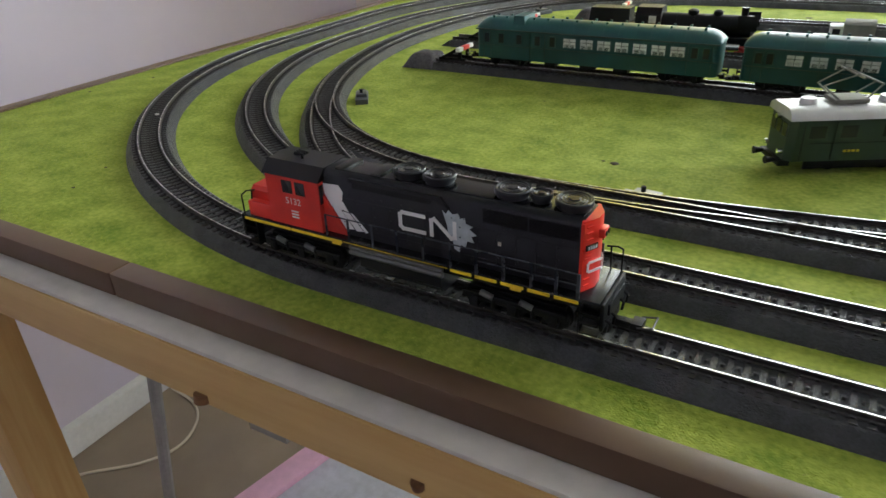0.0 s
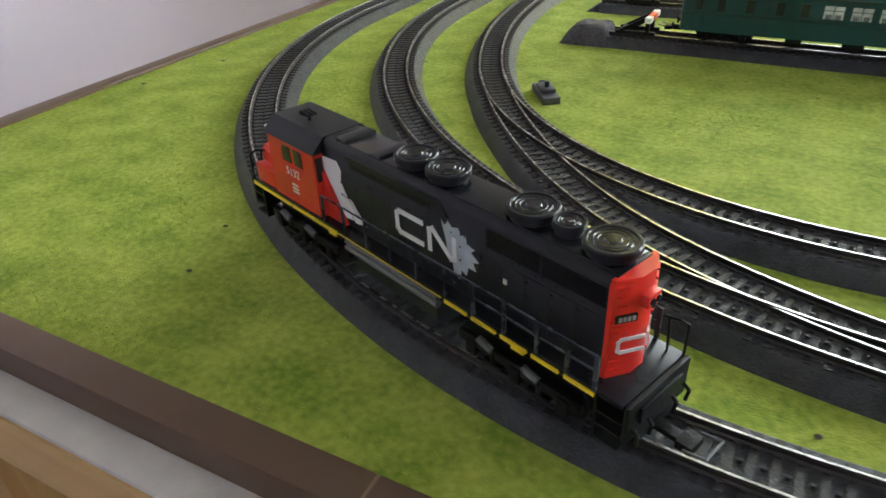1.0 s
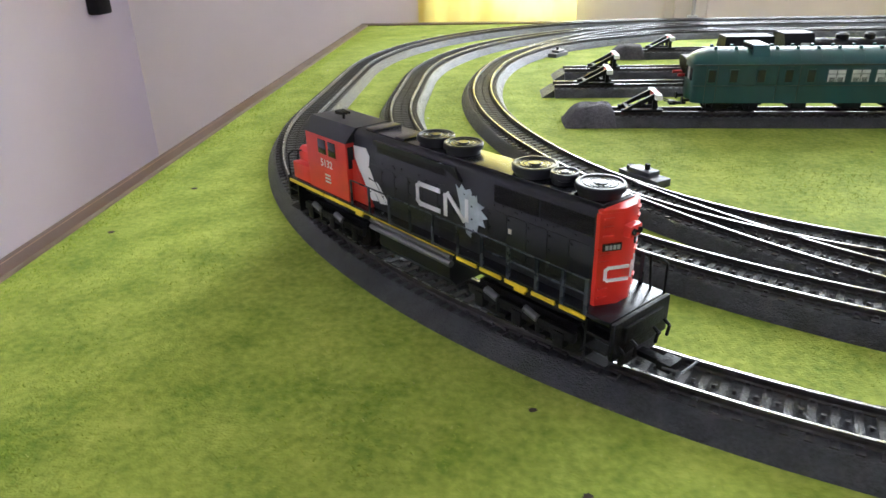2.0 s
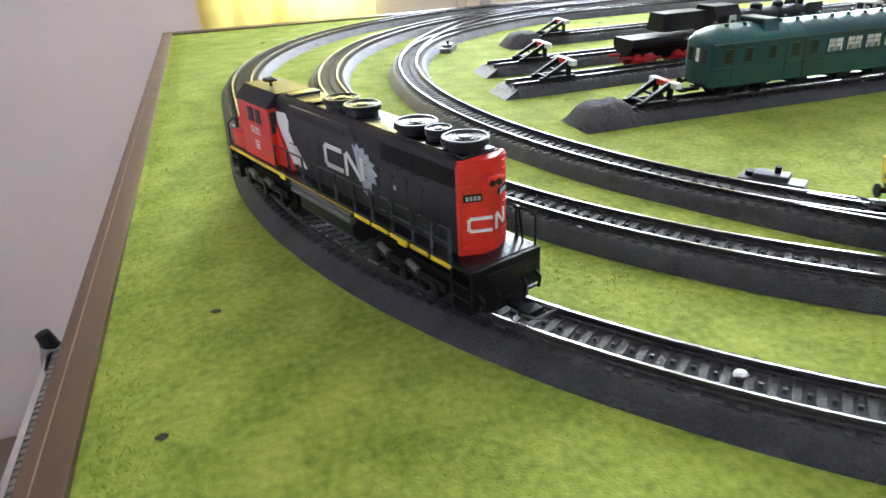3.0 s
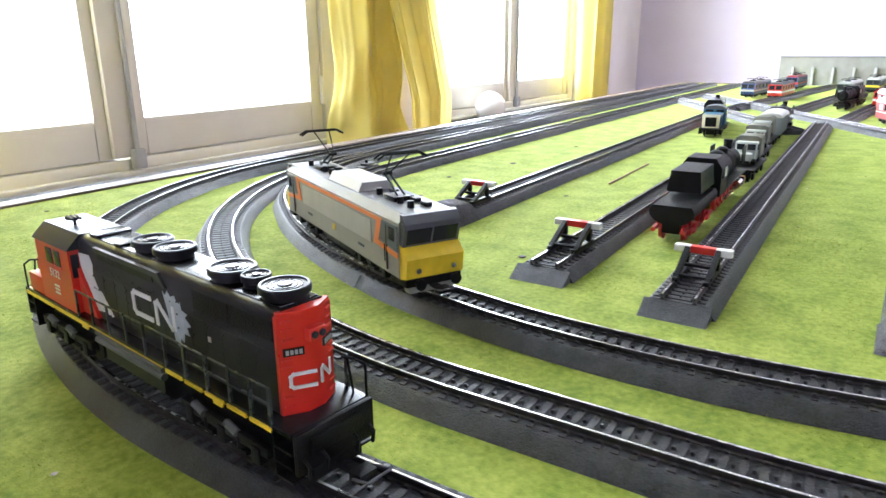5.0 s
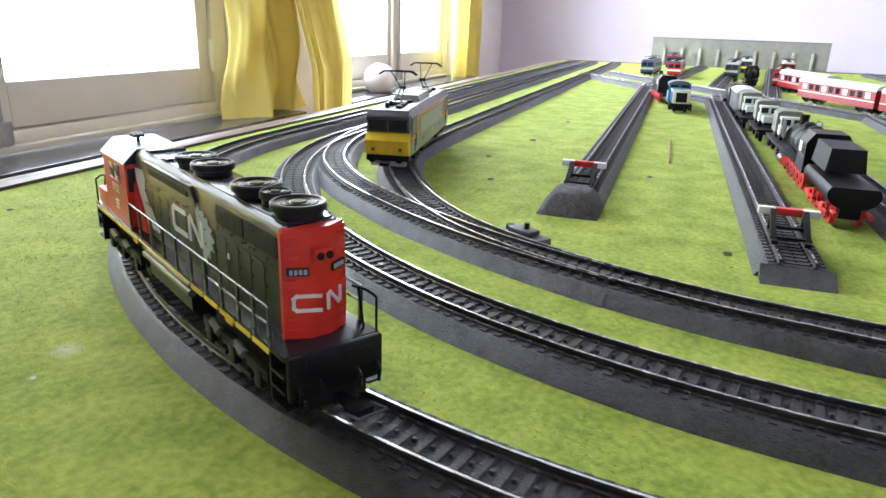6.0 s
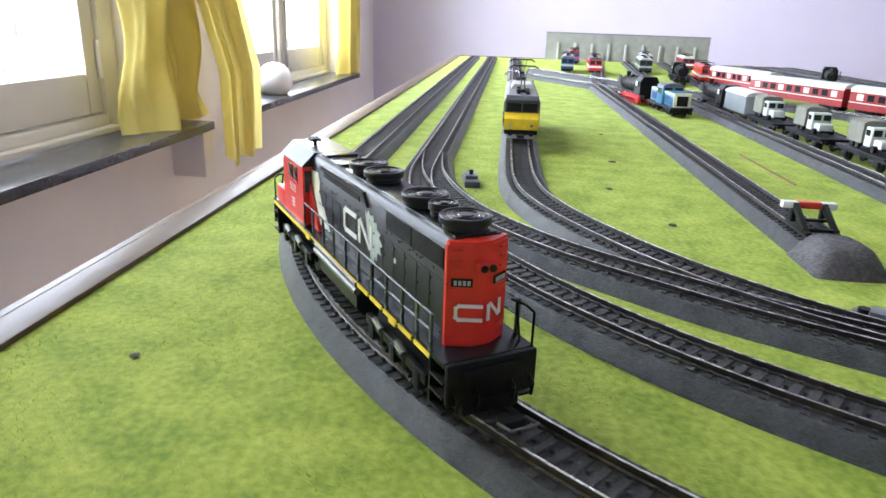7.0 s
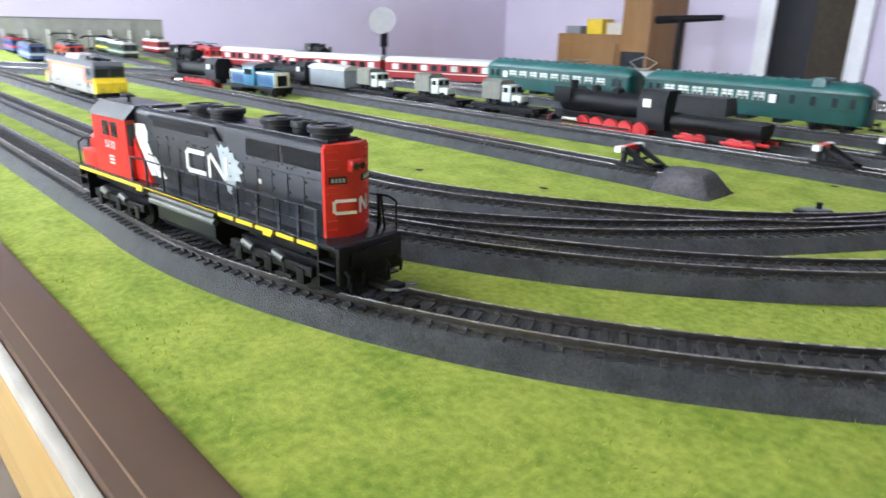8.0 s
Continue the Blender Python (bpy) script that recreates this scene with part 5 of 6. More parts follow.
def steam_engine(label, m, scale=1.0, tender=True, red=True, name="steam_locomotive"):
    """Engine with tender; x runs from the tender's end (0) to the front of the boiler."""
    t = thing(name, label, "locomotive", m @ Matrix.Scale(scale, 4), group="parked engines")
    gear = WHEELRED if red else BLACKM
    x0 = 0.0
    if tender:
        bm = bmesh.new()
        add_prism(bm, [(0.0155 * math.cos(radians(a)), 0.0215 + 0.0095 * math.sin(radians(a))) for a in range(150, 391, 15)], 0.0, 0.082)
        tb = part("tender", bm, BLACKM, t, "black tender tank")
        bm = bmesh.new()
        add_prism(bm, [(-0.0125, 0.030), (-0.0105, 0.0455), (0.0105, 0.0455), (0.0125, 0.030)], 0.030, 0.080, 0.1, 0.0)
        part("coal_bunker", bm, BLACKM, tb)
        bm = bmesh.new()
        for s in (-1, 1):
            for c in (0.019, 0.063):
                add_box(bm, c - 0.015, c + 0.015, s * 0.0128 - 0.0008, s * 0.0128 + 0.0008, 0.0070, 0.0096, 0.0005)
                add_box(bm, c - 0.004, c + 0.004, s * 0.0128 - 0.001, s * 0.0128 + 0.001, 0.0050, 0.0122, 0.0005)
        for x in (0.0, -0.003):
            for y in (-0.010, 0.010):
                add_cyl(bm, (x + 0.003, y, 0.010), (x - 0.004, y, 0.010), 0.0016, n=10)
        fr = part("tender_frame", bm, gear, t)
        box_part("tender_floor", (0.002, 0.080, -0.0062, 0.0062, 0.0060, 0.0130), BLACKM, t)
        for x in (0.012, 0.026, 0.056, 0.070):
            add_wheelset(fr, x, 0.0058, 0.0058, gear)
        x0 = 0.086
    L = 0.128
    bm = bmesh.new()
    add_cyl(bm, (x0 + 0.030, 0, 0.0305), (x0 + L - 0.004, 0, 0.0305), 0.0112, n=26)
    add_cyl(bm, (x0 + L - 0.004, 0, 0.0305), (x0 + L, 0, 0.0305), 0.0105, 0.006, n=26)
    for k in range(4):
        x = x0 + 0.045 + k * 0.019
        add_cyl(bm, (x, 0, 0.0305), (x + 0.0008, 0, 0.0305), 0.0115, n=26)
    boiler = part("boiler", bm, BLACKM, t, "black boiler")
    bm = bmesh.new()
    add_cyl(bm, (x0 + L - 0.013, 0, 0.040), (x0 + L - 0.013, 0, 0.0500), 0.0036, 0.0040, n=16)
    part("chimney", bm, BLACKM, boiler)
    for x, r in ((x0 + 0.062, 0.0058), (x0 + 0.088, 0.0050)):
        bm = bmesh.new()
        add_cyl(bm, (x, 0, 0.038), (x, 0, 0.0448), r, n=16)
        add_cyl(bm, (x, 0, 0.0448), (x, 0, 0.0466), r, r * 0.5, n=16)
        part("dome", bm, BLACKM, boiler)
    bm = bmesh.new()
    add_prism(bm, [(-0.0160, 0.018), (-0.0160, 0.0405), (-0.0110, 0.0480), (0.0110, 0.0480), (0.0160, 0.0405), (0.0160, 0.018)], x0 + 0.002, x0 + 0.030)
    cab = part("cab", bm, BLACKM, t)
    for s in (-1, 1):
        for a in (0.006, 0.017):
            box_part("cab_window", (x0 + a, x0 + a + 0.008, s * 0.0161 - 0.0003, s * 0.0161 + 0.0003, 0.0320, 0.0395), SEEN if a > 0.01 else DARKGLASS, cab)
        bm = bmesh.new()
        add_box(bm, x0 + L - 0.018, x0 + L + 0.002, s * 0.0140 - 0.0004, s * 0.0140 + 0.0004, 0.028, 0.0435, 0.0003)
        part("smoke_deflector", bm, BLACKM, boiler)
        bm = bmesh.new()
        add_box(bm, x0 + 0.030, x0 + L + 0.004, min(s * 0.008, s * 0.0160), max(s * 0.008, s * 0.0160), 0.0192, 0.0204)
        part("running_board", bm, BLACKM, t)
        bm = bmesh.new()
        add_box(bm, x0 + 0.040, x0 + 0.105, s * 0.0125 - 0.0005, s * 0.0125 + 0.0005, 0.0078, 0.0094)
        add_cyl(bm, (x0 + 0.098, s * 0.0130, 0.0105), (x0 + 0.116, s * 0.0130, 0.0105), 0.0042, n=14)
        part("side_rod", bm, CHROME if red else BLACKM, t)
    bm = bmesh.new()
    add_box(bm, x0 + 0.006, x0 + L + 0.006, -0.0062, 0.0062, 0.0105, 0.0194, 0.0005)
    add_box(bm, x0 + L + 0.003, x0 + L + 0.007, -0.0150, 0.0150, 0.0080, 0.0130, 0.0005)
    for y in (-0.010, 0.010):
        add_cyl(bm, (x0 + L + 0.006, y, 0.0105), (x0 + L + 0.012, y, 0.0105), 0.0016, 0.0026, n=12)
    fr = part("engine_frame", bm, BLACKM, t)
    if red:
        box_part("buffer_beam", (x0 + L + 0.0068, x0 + L + 0.0080, -0.0151, 0.0151, 0.0080, 0.0130), WHEELRED, t)
    for k in range(5):
        add_wheelset(fr, x0 + 0.030 + k * 0.0165, 0.0080, 0.0078, gear)
    add_wheelset(fr, x0 + 0.116, 0.0052, 0.0048, gear)
    return t


def flat_wagon(m, label, truck=True):
    t = thing("flat_wagon", label, "wagon", m, group="goods wagons")
    bm = bmesh.new()
    add_box(bm, -0.046, 0.046, -0.0150, 0.0150, 0.0125, 0.0150, 0.0004)
    add_box(bm, -0.046, 0.046, -0.0120, 0.0120, 0.0095, 0.0126)
    fr = part("frame", bm, BLACKM, t)
    for s in (-1, 1):
        bm = bmesh.new()
        for y in (-0.0095, 0.0095):
            add_cyl(bm, (s * 0.046, y, 0.0115), (s * 0.0515, y, 0.0115), 0.0011, 0.0022, n=10)
        part("buffer", bm, BLACKM, fr)
        add_wheelset(fr, s * 0.030, 0.0058)
        bm = bmesh.new()
        for y in (-0.0125, 0.0125):
            add_box(bm, s * 0.030 - 0.005, s * 0.030 + 0.005, y - 0.001, y + 0.001, 0.0035, 0.0098, 0.0004)
        part("axle_guard", bm, BLACKM, fr)
        coupler(t, s * 0.046, s, 0.0072)
    return t


def toy_truck(m, label):
    """A small lorry with a pale bonnet and cab and a canvas body."""
    t = thing("toy_truck", label, "toy truck", m, group="small lorries on wagons")
    bm = bmesh.new()
    add_box(bm, -0.026, -0.012, -0.0075, 0.0075, 0.004, 0.0120, 0.0012)
    part("bonnet", bm, JEEPGREY, t)
    bm = bmesh.new()
    add_box(bm, -0.0125, 0.0, -0.0105, 0.0105, 0.004, 0.0225, 0.0012)
    cab = part("cab", bm, JEEPGREY, t)
    for y in (-0.0052, 0.0052):
        box_part("windscreen", (-0.0131, -0.0124, y - 0.0038, y + 0.0038, 0.0145, 0.0205), DARKGLASS, cab)
    for s in (-1, 1):
        box_part("side_window", (-0.0095, -0.0025, s * 0.0105 - 0.0003, s * 0.0105 + 0.0003, 0.0145, 0.0200), DARKGLASS, cab)
    bm = bmesh.new()
    add_prism(bm, [(-0.0125, 0.0060), (-0.0125, 0.0250), (-0.0085, 0.0275), (0.0085, 0.0275), (0.0125, 0.0250), (0.0125, 0.0060)], 0.0005, 0.028)
    part("canvas_body", bm, CANVAS, t, "olive grey canvas body")
    bm = bmesh.new()
    add_box(bm, -0.027, 0.027, -0.006, 0.006, 0.0028, 0.0050)
    part("chassis", bm, BLACKM, t)
    for x in (-0.019, 0.010, 0.020):
        for s in (-1, 1):
            bm = bmesh.new()
            add_cyl(bm, (x, s * 0.0075, 0.0033), (x, s * 0.0110, 0.0033), 0.0033, n=14)
            part("wheel", bm, BLACKM, t)


def goods_van(m, label):
    t = thing("goods_van", label, "wagon", m, group="goods wagons")
    bm = bmesh.new()
    add_box(bm, -0.042, 0.042, -0.0150, 0.0150, 0.0125, 0.0370, 0.0005)
    body = part("body", bm, VANGREY, t)
    bm = bmesh.new()
    for s in (-1, 1):
        for k in range(14):
            x = -0.040 + k * 0.0061
            add_box(bm, x, x + 0.0008, s * 0.0151 - 0.0003, s * 0.0151 + 0.0003, 0.0135, 0.0365)
    part("board_ribs", bm, VANGREY, body)
    bm = bmesh.new()
    add_prism(bm, [(-0.0160, 0.0365)] + [(0.016 * math.cos(radians(a)), 0.0368 + 0.006 * math.sin(radians(a))) for a in range(165, 10, -25)] + [(0.0160, 0.0365)], -0.0435, 0.0435)
    part("roof", bm, SILVER, t, "pale grey rounded roof")
    bm = bmesh.new()
    add_box(bm, -0.042, 0.042, -0.0115, 0.0115, 0.0090, 0.0126)
    fr = part("frame", bm, BLACKM, t)
    for s in (-1, 1):
        add_wheelset(fr, s * 0.027, 0.0058)
    return t


def boxy_engine(m, label, base, stripe, roof, length=0.16, name="locomotive", panto=True, width=0.0165, bonnet=False):
    """A parked engine with cab windows at both ends, a stripe, roof gear and bogies."""
    t = thing(name, label, "locomotive", m, group="parked engines")
    h = length / 2
    bm = bmesh.new()
    add_slab(bm, [(-h, 0.0090), (-h - 0.002, 0.0220), (-h + 0.002, 0.0365), (h - 0.002, 0.0365), (h + 0.002, 0.0220), (h, 0.0090)], 1, -width, width)
    body = part("body", bm, base, t)
    bm = bmesh.new()
    add_prism(bm, [(-width, 0.0365), (-width * 0.75, 0.0415), (width * 0.75, 0.0415), (width, 0.0365)], -h + 0.002, h - 0.002)
    rf = part("roof", bm, roof, t)
    for d in (-1, 1):
        for y in (-width * 0.48, width * 0.48):
            bm = bmesh.new()
            add_slab(bm, [(d * (h + 0.0015), 0.0245), (d * (h - 0.0012), 0.0345), (d * (h - 0.003), 0.0345), (d * (h - 0.0005), 0.0245)], 1, y - width * 0.40, y + width * 0.40)
            part("cab_window", bm, DARKGLASS, body)
        box_part("end_stripe", (min(d * h, d * (h + 0.0022)), max(d * h, d * (h + 0.0022)), -width - 0.0003, width + 0.0003, 0.0165, 0.0215), stripe, body)
        bm = bmesh.new()
        add_box(bm, min(d * (h - 0.004), d * (h + 0.003)), max(d * (h - 0.004), d * (h + 0.003)), -width + 0.001, width - 0.001, 0.0055, 0.0092)
        for y in (-0.0095, 0.0095):
            add_cyl(bm, (d * (h + 0.002), y, 0.008), (d * (h + 0.009), y, 0.008), 0.0014, 0.0026, n=12)
        part("buffer_beam", bm, BLACKM, t)
        bm = bmesh.new()
        for y in (-0.009, 0.009):
            add_cyl(bm, (d * h, y, 0.0130), (d * (h + 0.0030), y, 0.0130), 0.0014, n=10)
        part("lamp", bm, CHROME, body)
    for s in (-1, 1):
        y = s * width
        box_part("side_stripe", (-h, h, y - 0.0003, y + 0.0003, 0.0165, 0.0205), stripe, body)
        for k in range(5):
            x = -h + length * (0.10 + 0.2 * k)
            box_part("side_window", (x - 0.006, x + 0.006, y - 0.0004, y + 0.0004, 0.0245, 0.0325), DARKGLASS, body)
    if panto:
        for x in (-h * 0.5, h * 0.5):
            pantograph(rf, x, 0.0415, False, 1 if x < 0 else -1)
    for x in (-h * 0.58, h * 0.58):
        bogie(t, x, (-0.0135, 0.0135), 0.038, width=0.0135)
        box_part("bolster", (x - 0.01, x + 0.01, -0.008, 0.008, 0.0095, 0.0091), BLACKM, t)
    return t


def vintage_electric(m):
    """Dark green engine with a silver roof and a scissor pantograph."""
    t = thing("electric_locomotive", "dark green old electric engine with a silver roof", "locomotive", m, group="parked engines")
    t.scale = (1.12, 1.0, 1.0)
    h, w = 0.078, 0.0165
    bm = bmesh.new()
    add_slab(bm, [(-h, -w + 0.004), (-h + 0.004, -w), (h - 0.004, -w), (h, -w + 0.004), (h, w - 0.004), (h - 0.004, w), (-h + 0.004, w), (-h, w - 0.004)], 2, 0.0090, 0.0375)
    body = part("body", bm, DKGREEN, t)
    bm = bmesh.new()
    add_prism(bm, [(-w - 0.0008, 0.0370), (-w + 0.001, 0.0415), (-w + 0.006, 0.0440), (w - 0.006, 0.0440), (w - 0.001, 0.0415), (w + 0.0008, 0.0370)], -h - 0.001, h + 0.001)
    roof = part("roof", bm, SILVER, t, "silver painted roof", smooth=1.0)
    for x in (-0.064, -0.018, 0.030, 0.060):
        bm = bmesh.new()
        add_cyl(bm, (x, 0, 0.0435), (x, 0, 0.0475), 0.0052, 0.0045, n=16)
        part("roof_vent", bm, SILVER, roof)
    for x in (-0.042, 0.045):
        bm = bmesh.new()
        add_box(bm, x - 0.010, x + 0.010, -0.008, 0.008, 0.0445, 0.0475, 0.0006)
        for s in (-1, 1):
            for y in (-0.007, 0.007):
                add_tube(bm, [(x + s * 0.008, y, 0.0475), (x + s * 0.017, y * 0.6, 0.0560), (x, y * 1.2, 0.0640 if x < 0 else 0.0560)], 0.0006)
        add_tube(bm, [(x, -0.0150, 0.0630 if x < 0 else 0.0560), (x, 0.0150, 0.0630 if x < 0 else 0.0560)], 0.0008)
        part("pantograph", bm, CANVAS, roof, "brown scissor pantograph")
    for s in (-1, 1):
        for k, x in enumerate((-0.062, -0.044, -0.020, 0.004, 0.028, 0.050)):
            box_part("side_window", (x - 0.0045, x + 0.0045, s * w - 0.0004, s * w + 0.0004, 0.0250, 0.0330), DARKGLASS, body)
        bm = bmesh.new()
        add_box(bm, -0.066, 0.066, s * w - 0.0004, s * w + 0.0004, 0.0212, 0.0217)
        for x in (-0.070, -0.052, 0.056):
            add_box(bm, x - 0.0002, x + 0.0002, s * w - 0.0004, s * w + 0.0004, 0.0100, 0.0360)
        part("body_seams", bm, BLACKM, body)
        bm = bmesh.new()
        for k in range(4):
            add_box(bm, -0.045 + k * 0.0025, -0.0435 + k * 0.0025, s * w - 0.0004, s * w + 0.0004, 0.0150, 0.0165)
        part("number_bars", bm, YELLOW, body)
        box_part("frame_side", (-0.066, 0.066, s * 0.0145 - 0.001, s * 0.0145 + 0.001, 0.0030, 0.0085), BLACKM, t, 0.0006)
    for d in (-1, 1):
        for y in (-0.0085, 0.0, 0.0085):
            box_part("cab_window", (d * h - 0.0004, d * h + 0.0004, y - 0.0032, y + 0.0032, 0.0250, 0.0335), DARKGLASS, body)
        bm = bmesh.new()
        add_box(bm, min(d * (h - 0.004), d * (h + 0.003)), max(d * (h - 0.004), d * (h + 0.003)), -0.0150, 0.0150, 0.0055, 0.0092, 0.0005)
        for y in (-0.0095, 0.0095):
            add_cyl(bm, (d * (h + 0.003), y, 0.0085), (d * (h + 0.009), y, 0.0085), 0.0014, 0.0027, n=12)
        part("buffer_beam", bm, BLACKM, t)
        bm = bmesh.new()
        for y, z in ((-0.010, 0.0145), (0.010, 0.0145), (0, 0.036)):
            add_cyl(bm, (d * h, y, z), (d * (h + 0.003), y, z), 0.0018, n=12)
        part("lamp", bm, CHROME, body)
    for k in range(4):
        add_wheelset(t, -0.048 + k * 0.032, 0.0075, 0.0075)
    return t


def centre_cab_diesel(m):
    """Blue and ivory shunting engine with a bonnet on each side of its cab."""
    t = thing("shunting_engine", "blue and ivory shunting diesel on the grass", "locomotive", m, group="parked engines")
    bm = bmesh.new()
    add_box(bm, -0.058, 0.058, -0.0160, 0.0160, 0.0095, 0.0130, 0.0005)
    part("frame", bm, BLACKM, t)
    for d, l in ((-1, 0.054), (1, 0.052)):
        bm = bmesh.new()
        x0, x1 = (-l, -0.012) if d < 0 else (0.014, l)
        add_box(bm, x0, x1, -0.0125, 0.0125, 0.0130, 0.0330, 0.0022)
        bon = part("bonnet", bm, TEAL, t)
        e = x0 if d < 0 else x1
        bm = bmesh.new()
        add_box(bm, e - 0.0012, e + 0.0012, -0.0126, 0.0126, 0.0128, 0.0332, 0.0014)
        part("bonnet_frame", bm, IVORY, bon, "ivory bonnet end")
        box_part("radiator", (min(e, e + d * 0.0016), max(e, e + d * 0.0016), -0.0080, 0.0080, 0.0150, 0.0290), BLACKM, bon)
        for s in (-1, 1):
            box_part("bonnet_stripe", (x0, x1, s * 0.0126 - 0.0003, s * 0.0126 + 0.0003, 0.0300, 0.0325), IVORY, bon)
            bm = bmesh.new()
            for k in range(6):
                xx = x0 + 0.006 + k * 0.005
                add_box(bm, xx, xx + 0.003, s * 0.0126 - 0.0004, s * 0.0126 + 0.0004, 0.0170, 0.0270)
            part("louvres", bm, BLUE, bon)
    bm = bmesh.new()
    add_box(bm, -0.012, 0.014, -0.0160, 0.0160, 0.0130, 0.0385, 0.0008)
    cab = part("cab", bm, TEAL, t)
    bm = bmesh.new()
    add_prism(bm, [(-0.0165, 0.0380)] + [(0.0165 * math.cos(radians(a)), 0.0382 + 0.0055 * math.sin(radians(a))) for a in range(165, 10, -25)] + [(0.0165, 0.0380)], -0.0140, 0.0160)
    part("cab_roof", bm, DGREY, cab)
    for s in (-1, 1):
        box_part("side_window", (-0.008, 0.010, s * 0.0161 - 0.0004, s * 0.0161 + 0.0004, 0.0280, 0.0355), DARKGLASS, cab)
        box_part("ladder", (-0.054, -0.048, s * 0.0155 - 0.001, s * 0.0155 + 0.001, 0.003, 0.0100), BLACKM, t)
    for x in (-0.0125, 0.0145):
        for y in (-0.0078, 0.0078):
            box_part("front_window", (x - 0.0004, x + 0.0004, y - 0.0055, y + 0.0055, 0.0335, 0.0370), DARKGLASS, cab)
    for x in (-0.036, 0.036):
        bogie(t, x, (-0.0115, 0.0115), 0.034, width=0.0135)
        box_part("bolster", (x - 0.008, x + 0.008, -0.008, 0.008, 0.0092, 0.0098), BLACKM, t)
    return t


def red_coach(m, label):
    t = thing("passenger_coach", label, "coach", m, group="red coaches")
    h, w = 0.104, 0.0165
    bm = bmesh.new()
    add_prism(bm, [(-w, 0.0090), (-w, 0.0380), (w, 0.0380), (w, 0.0090)], -h, h)
    body = part("body", bm, CRIMSON, t)
    bm = bmesh.new()
    add_prism(bm, [(-w - 0.0005, 0.0375)] + [(w * math.cos(radians(a)), 0.0382 + 0.0075 * math.sin(radians(a))) for a in range(165, 10, -15)] + [(w + 0.0005, 0.0375)], -h, h)
    part("roof", bm, SILVER, t, "pale grey roof", smooth=1.0)
    for s in (-1, 1):
        y = s * w
        for z0, z1 in ((0.0355, 0.0372), (0.0190, 0.0205)):
            box_part("cream_stripe", (-h, h, y - 0.0003, y + 0.0003, z0, z1), CREAMY, body)
        for k in range(10):
            x = -h + 0.018 + k * 0.0190
            box_part("window", (x - 0.0058, x + 0.0058, y - 0.0004, y + 0.0004, 0.0235, 0.0330), DARKGLASS if k % 3 else SEEN, body)
    for x in (-0.075, 0.075):
        bogie(t, x, (-0.013, 0.013), 0.036, width=0.0135)
        box_part("bolster", (x - 0.008, x + 0.008, -0.008, 0.008, 0.0092, 0.0091), BLACKM, t)
    return t


def put(x, y, a, on_track=False):
    return pose(x, y, TOP + (RAIL if on_track else 0.0016), 0, 0, a)


def build_parked():
    a = math.degrees(math.atan2(-0.012, 0.80))
    railcar("dark green railcar with a roof lookout and lit windows", put(-0.006, -0.109, a, True), True, "green railcar set")
    railcar("dark green railcar trailer with wide windows", put(0.255, -0.113, a, True), False, "green railcar set")
    steam_engine("black steam engine with red wheels and tender", put(-0.092, 0.0435, 1.5))
    for k, x in enumerate((0.200, 0.310, 0.420)):
        y = 0.0465 + 0.010 * k
        flat_wagon(put(x, y, 1.5), "black flat wagon carrying a small lorry")
        toy_truck(pose(x + 0.004, y, TOP + 0.0016 + 0.0152, 0, 0, 1.5), "pale lorry with a canvas body on a flat wagon")
    goods_van(put(0.522, 0.068, 2), "grey covered goods van with a pale roof")
    steam_engine("small black steam engine at the goods train", put(0.575, 0.071, 2), 0.9, False, False)
    centre_cab_diesel(put(0.578, 0.160, 6))
    steam_engine("black and red tank engine behind the shunter", put(0.645, 0.178, 9), 0.95, False, True)
    vintage_electric(put(0.258, -0.236, 29))
    ang = math.degrees(math.atan2(0.175, 0.40))
    red_coach(put(0.775, -0.105, ang), "dark red coach with cream stripes and pale roof")
    red_coach(put(0.573, -0.193, ang), "dark red coach with cream stripes and pale roof")
    boxy_engine(put(1.46, 0.245, 175), "blue electric engine parked in the yard", BLUE, LGREY, DGREY, 0.17)
    boxy_engine(put(1.42, 0.178, 176), "red and white electric engine parked in the yard", FRED, WHITE, DGREY, 0.15)
    boxy_engine(put(1.86, 0.195, 176), "blue and red engine before the grey wall", BLUE, FRED, CRIMSON, 0.15)
    boxy_engine(put(1.52, 0.030, 174), "dark green electric engine parked in the yard", DKGREEN, LGREY, LGREY, 0.17)
    boxy_engine(put(1.24, -0.062, 172), "bright red electric engine parked in the yard", FRED, WHITE, CRIMSON, 0.17)
    boxy_engine(put(1.78, -0.02, 175), "yellow and green engine before the grey wall", DKGREEN, YELLOW, SILVER, 0.15)
    boxy_engine(put(1.72, -0.13, 175), "red engine before the grey wall", CRIMSON, WHITE, SILVER, 0.15)
    steam_engine("black steam engine parked in the far yard", put(1.30, -0.005, 173), 0.95, True, False)
    steam_engine("black steam engine at the back of the yard", put(1.30, -0.37, 160), 1.0, True, False)
    red_coach(put(1.02, -0.085, ang - 8), "red and cream coach beside the red engine")


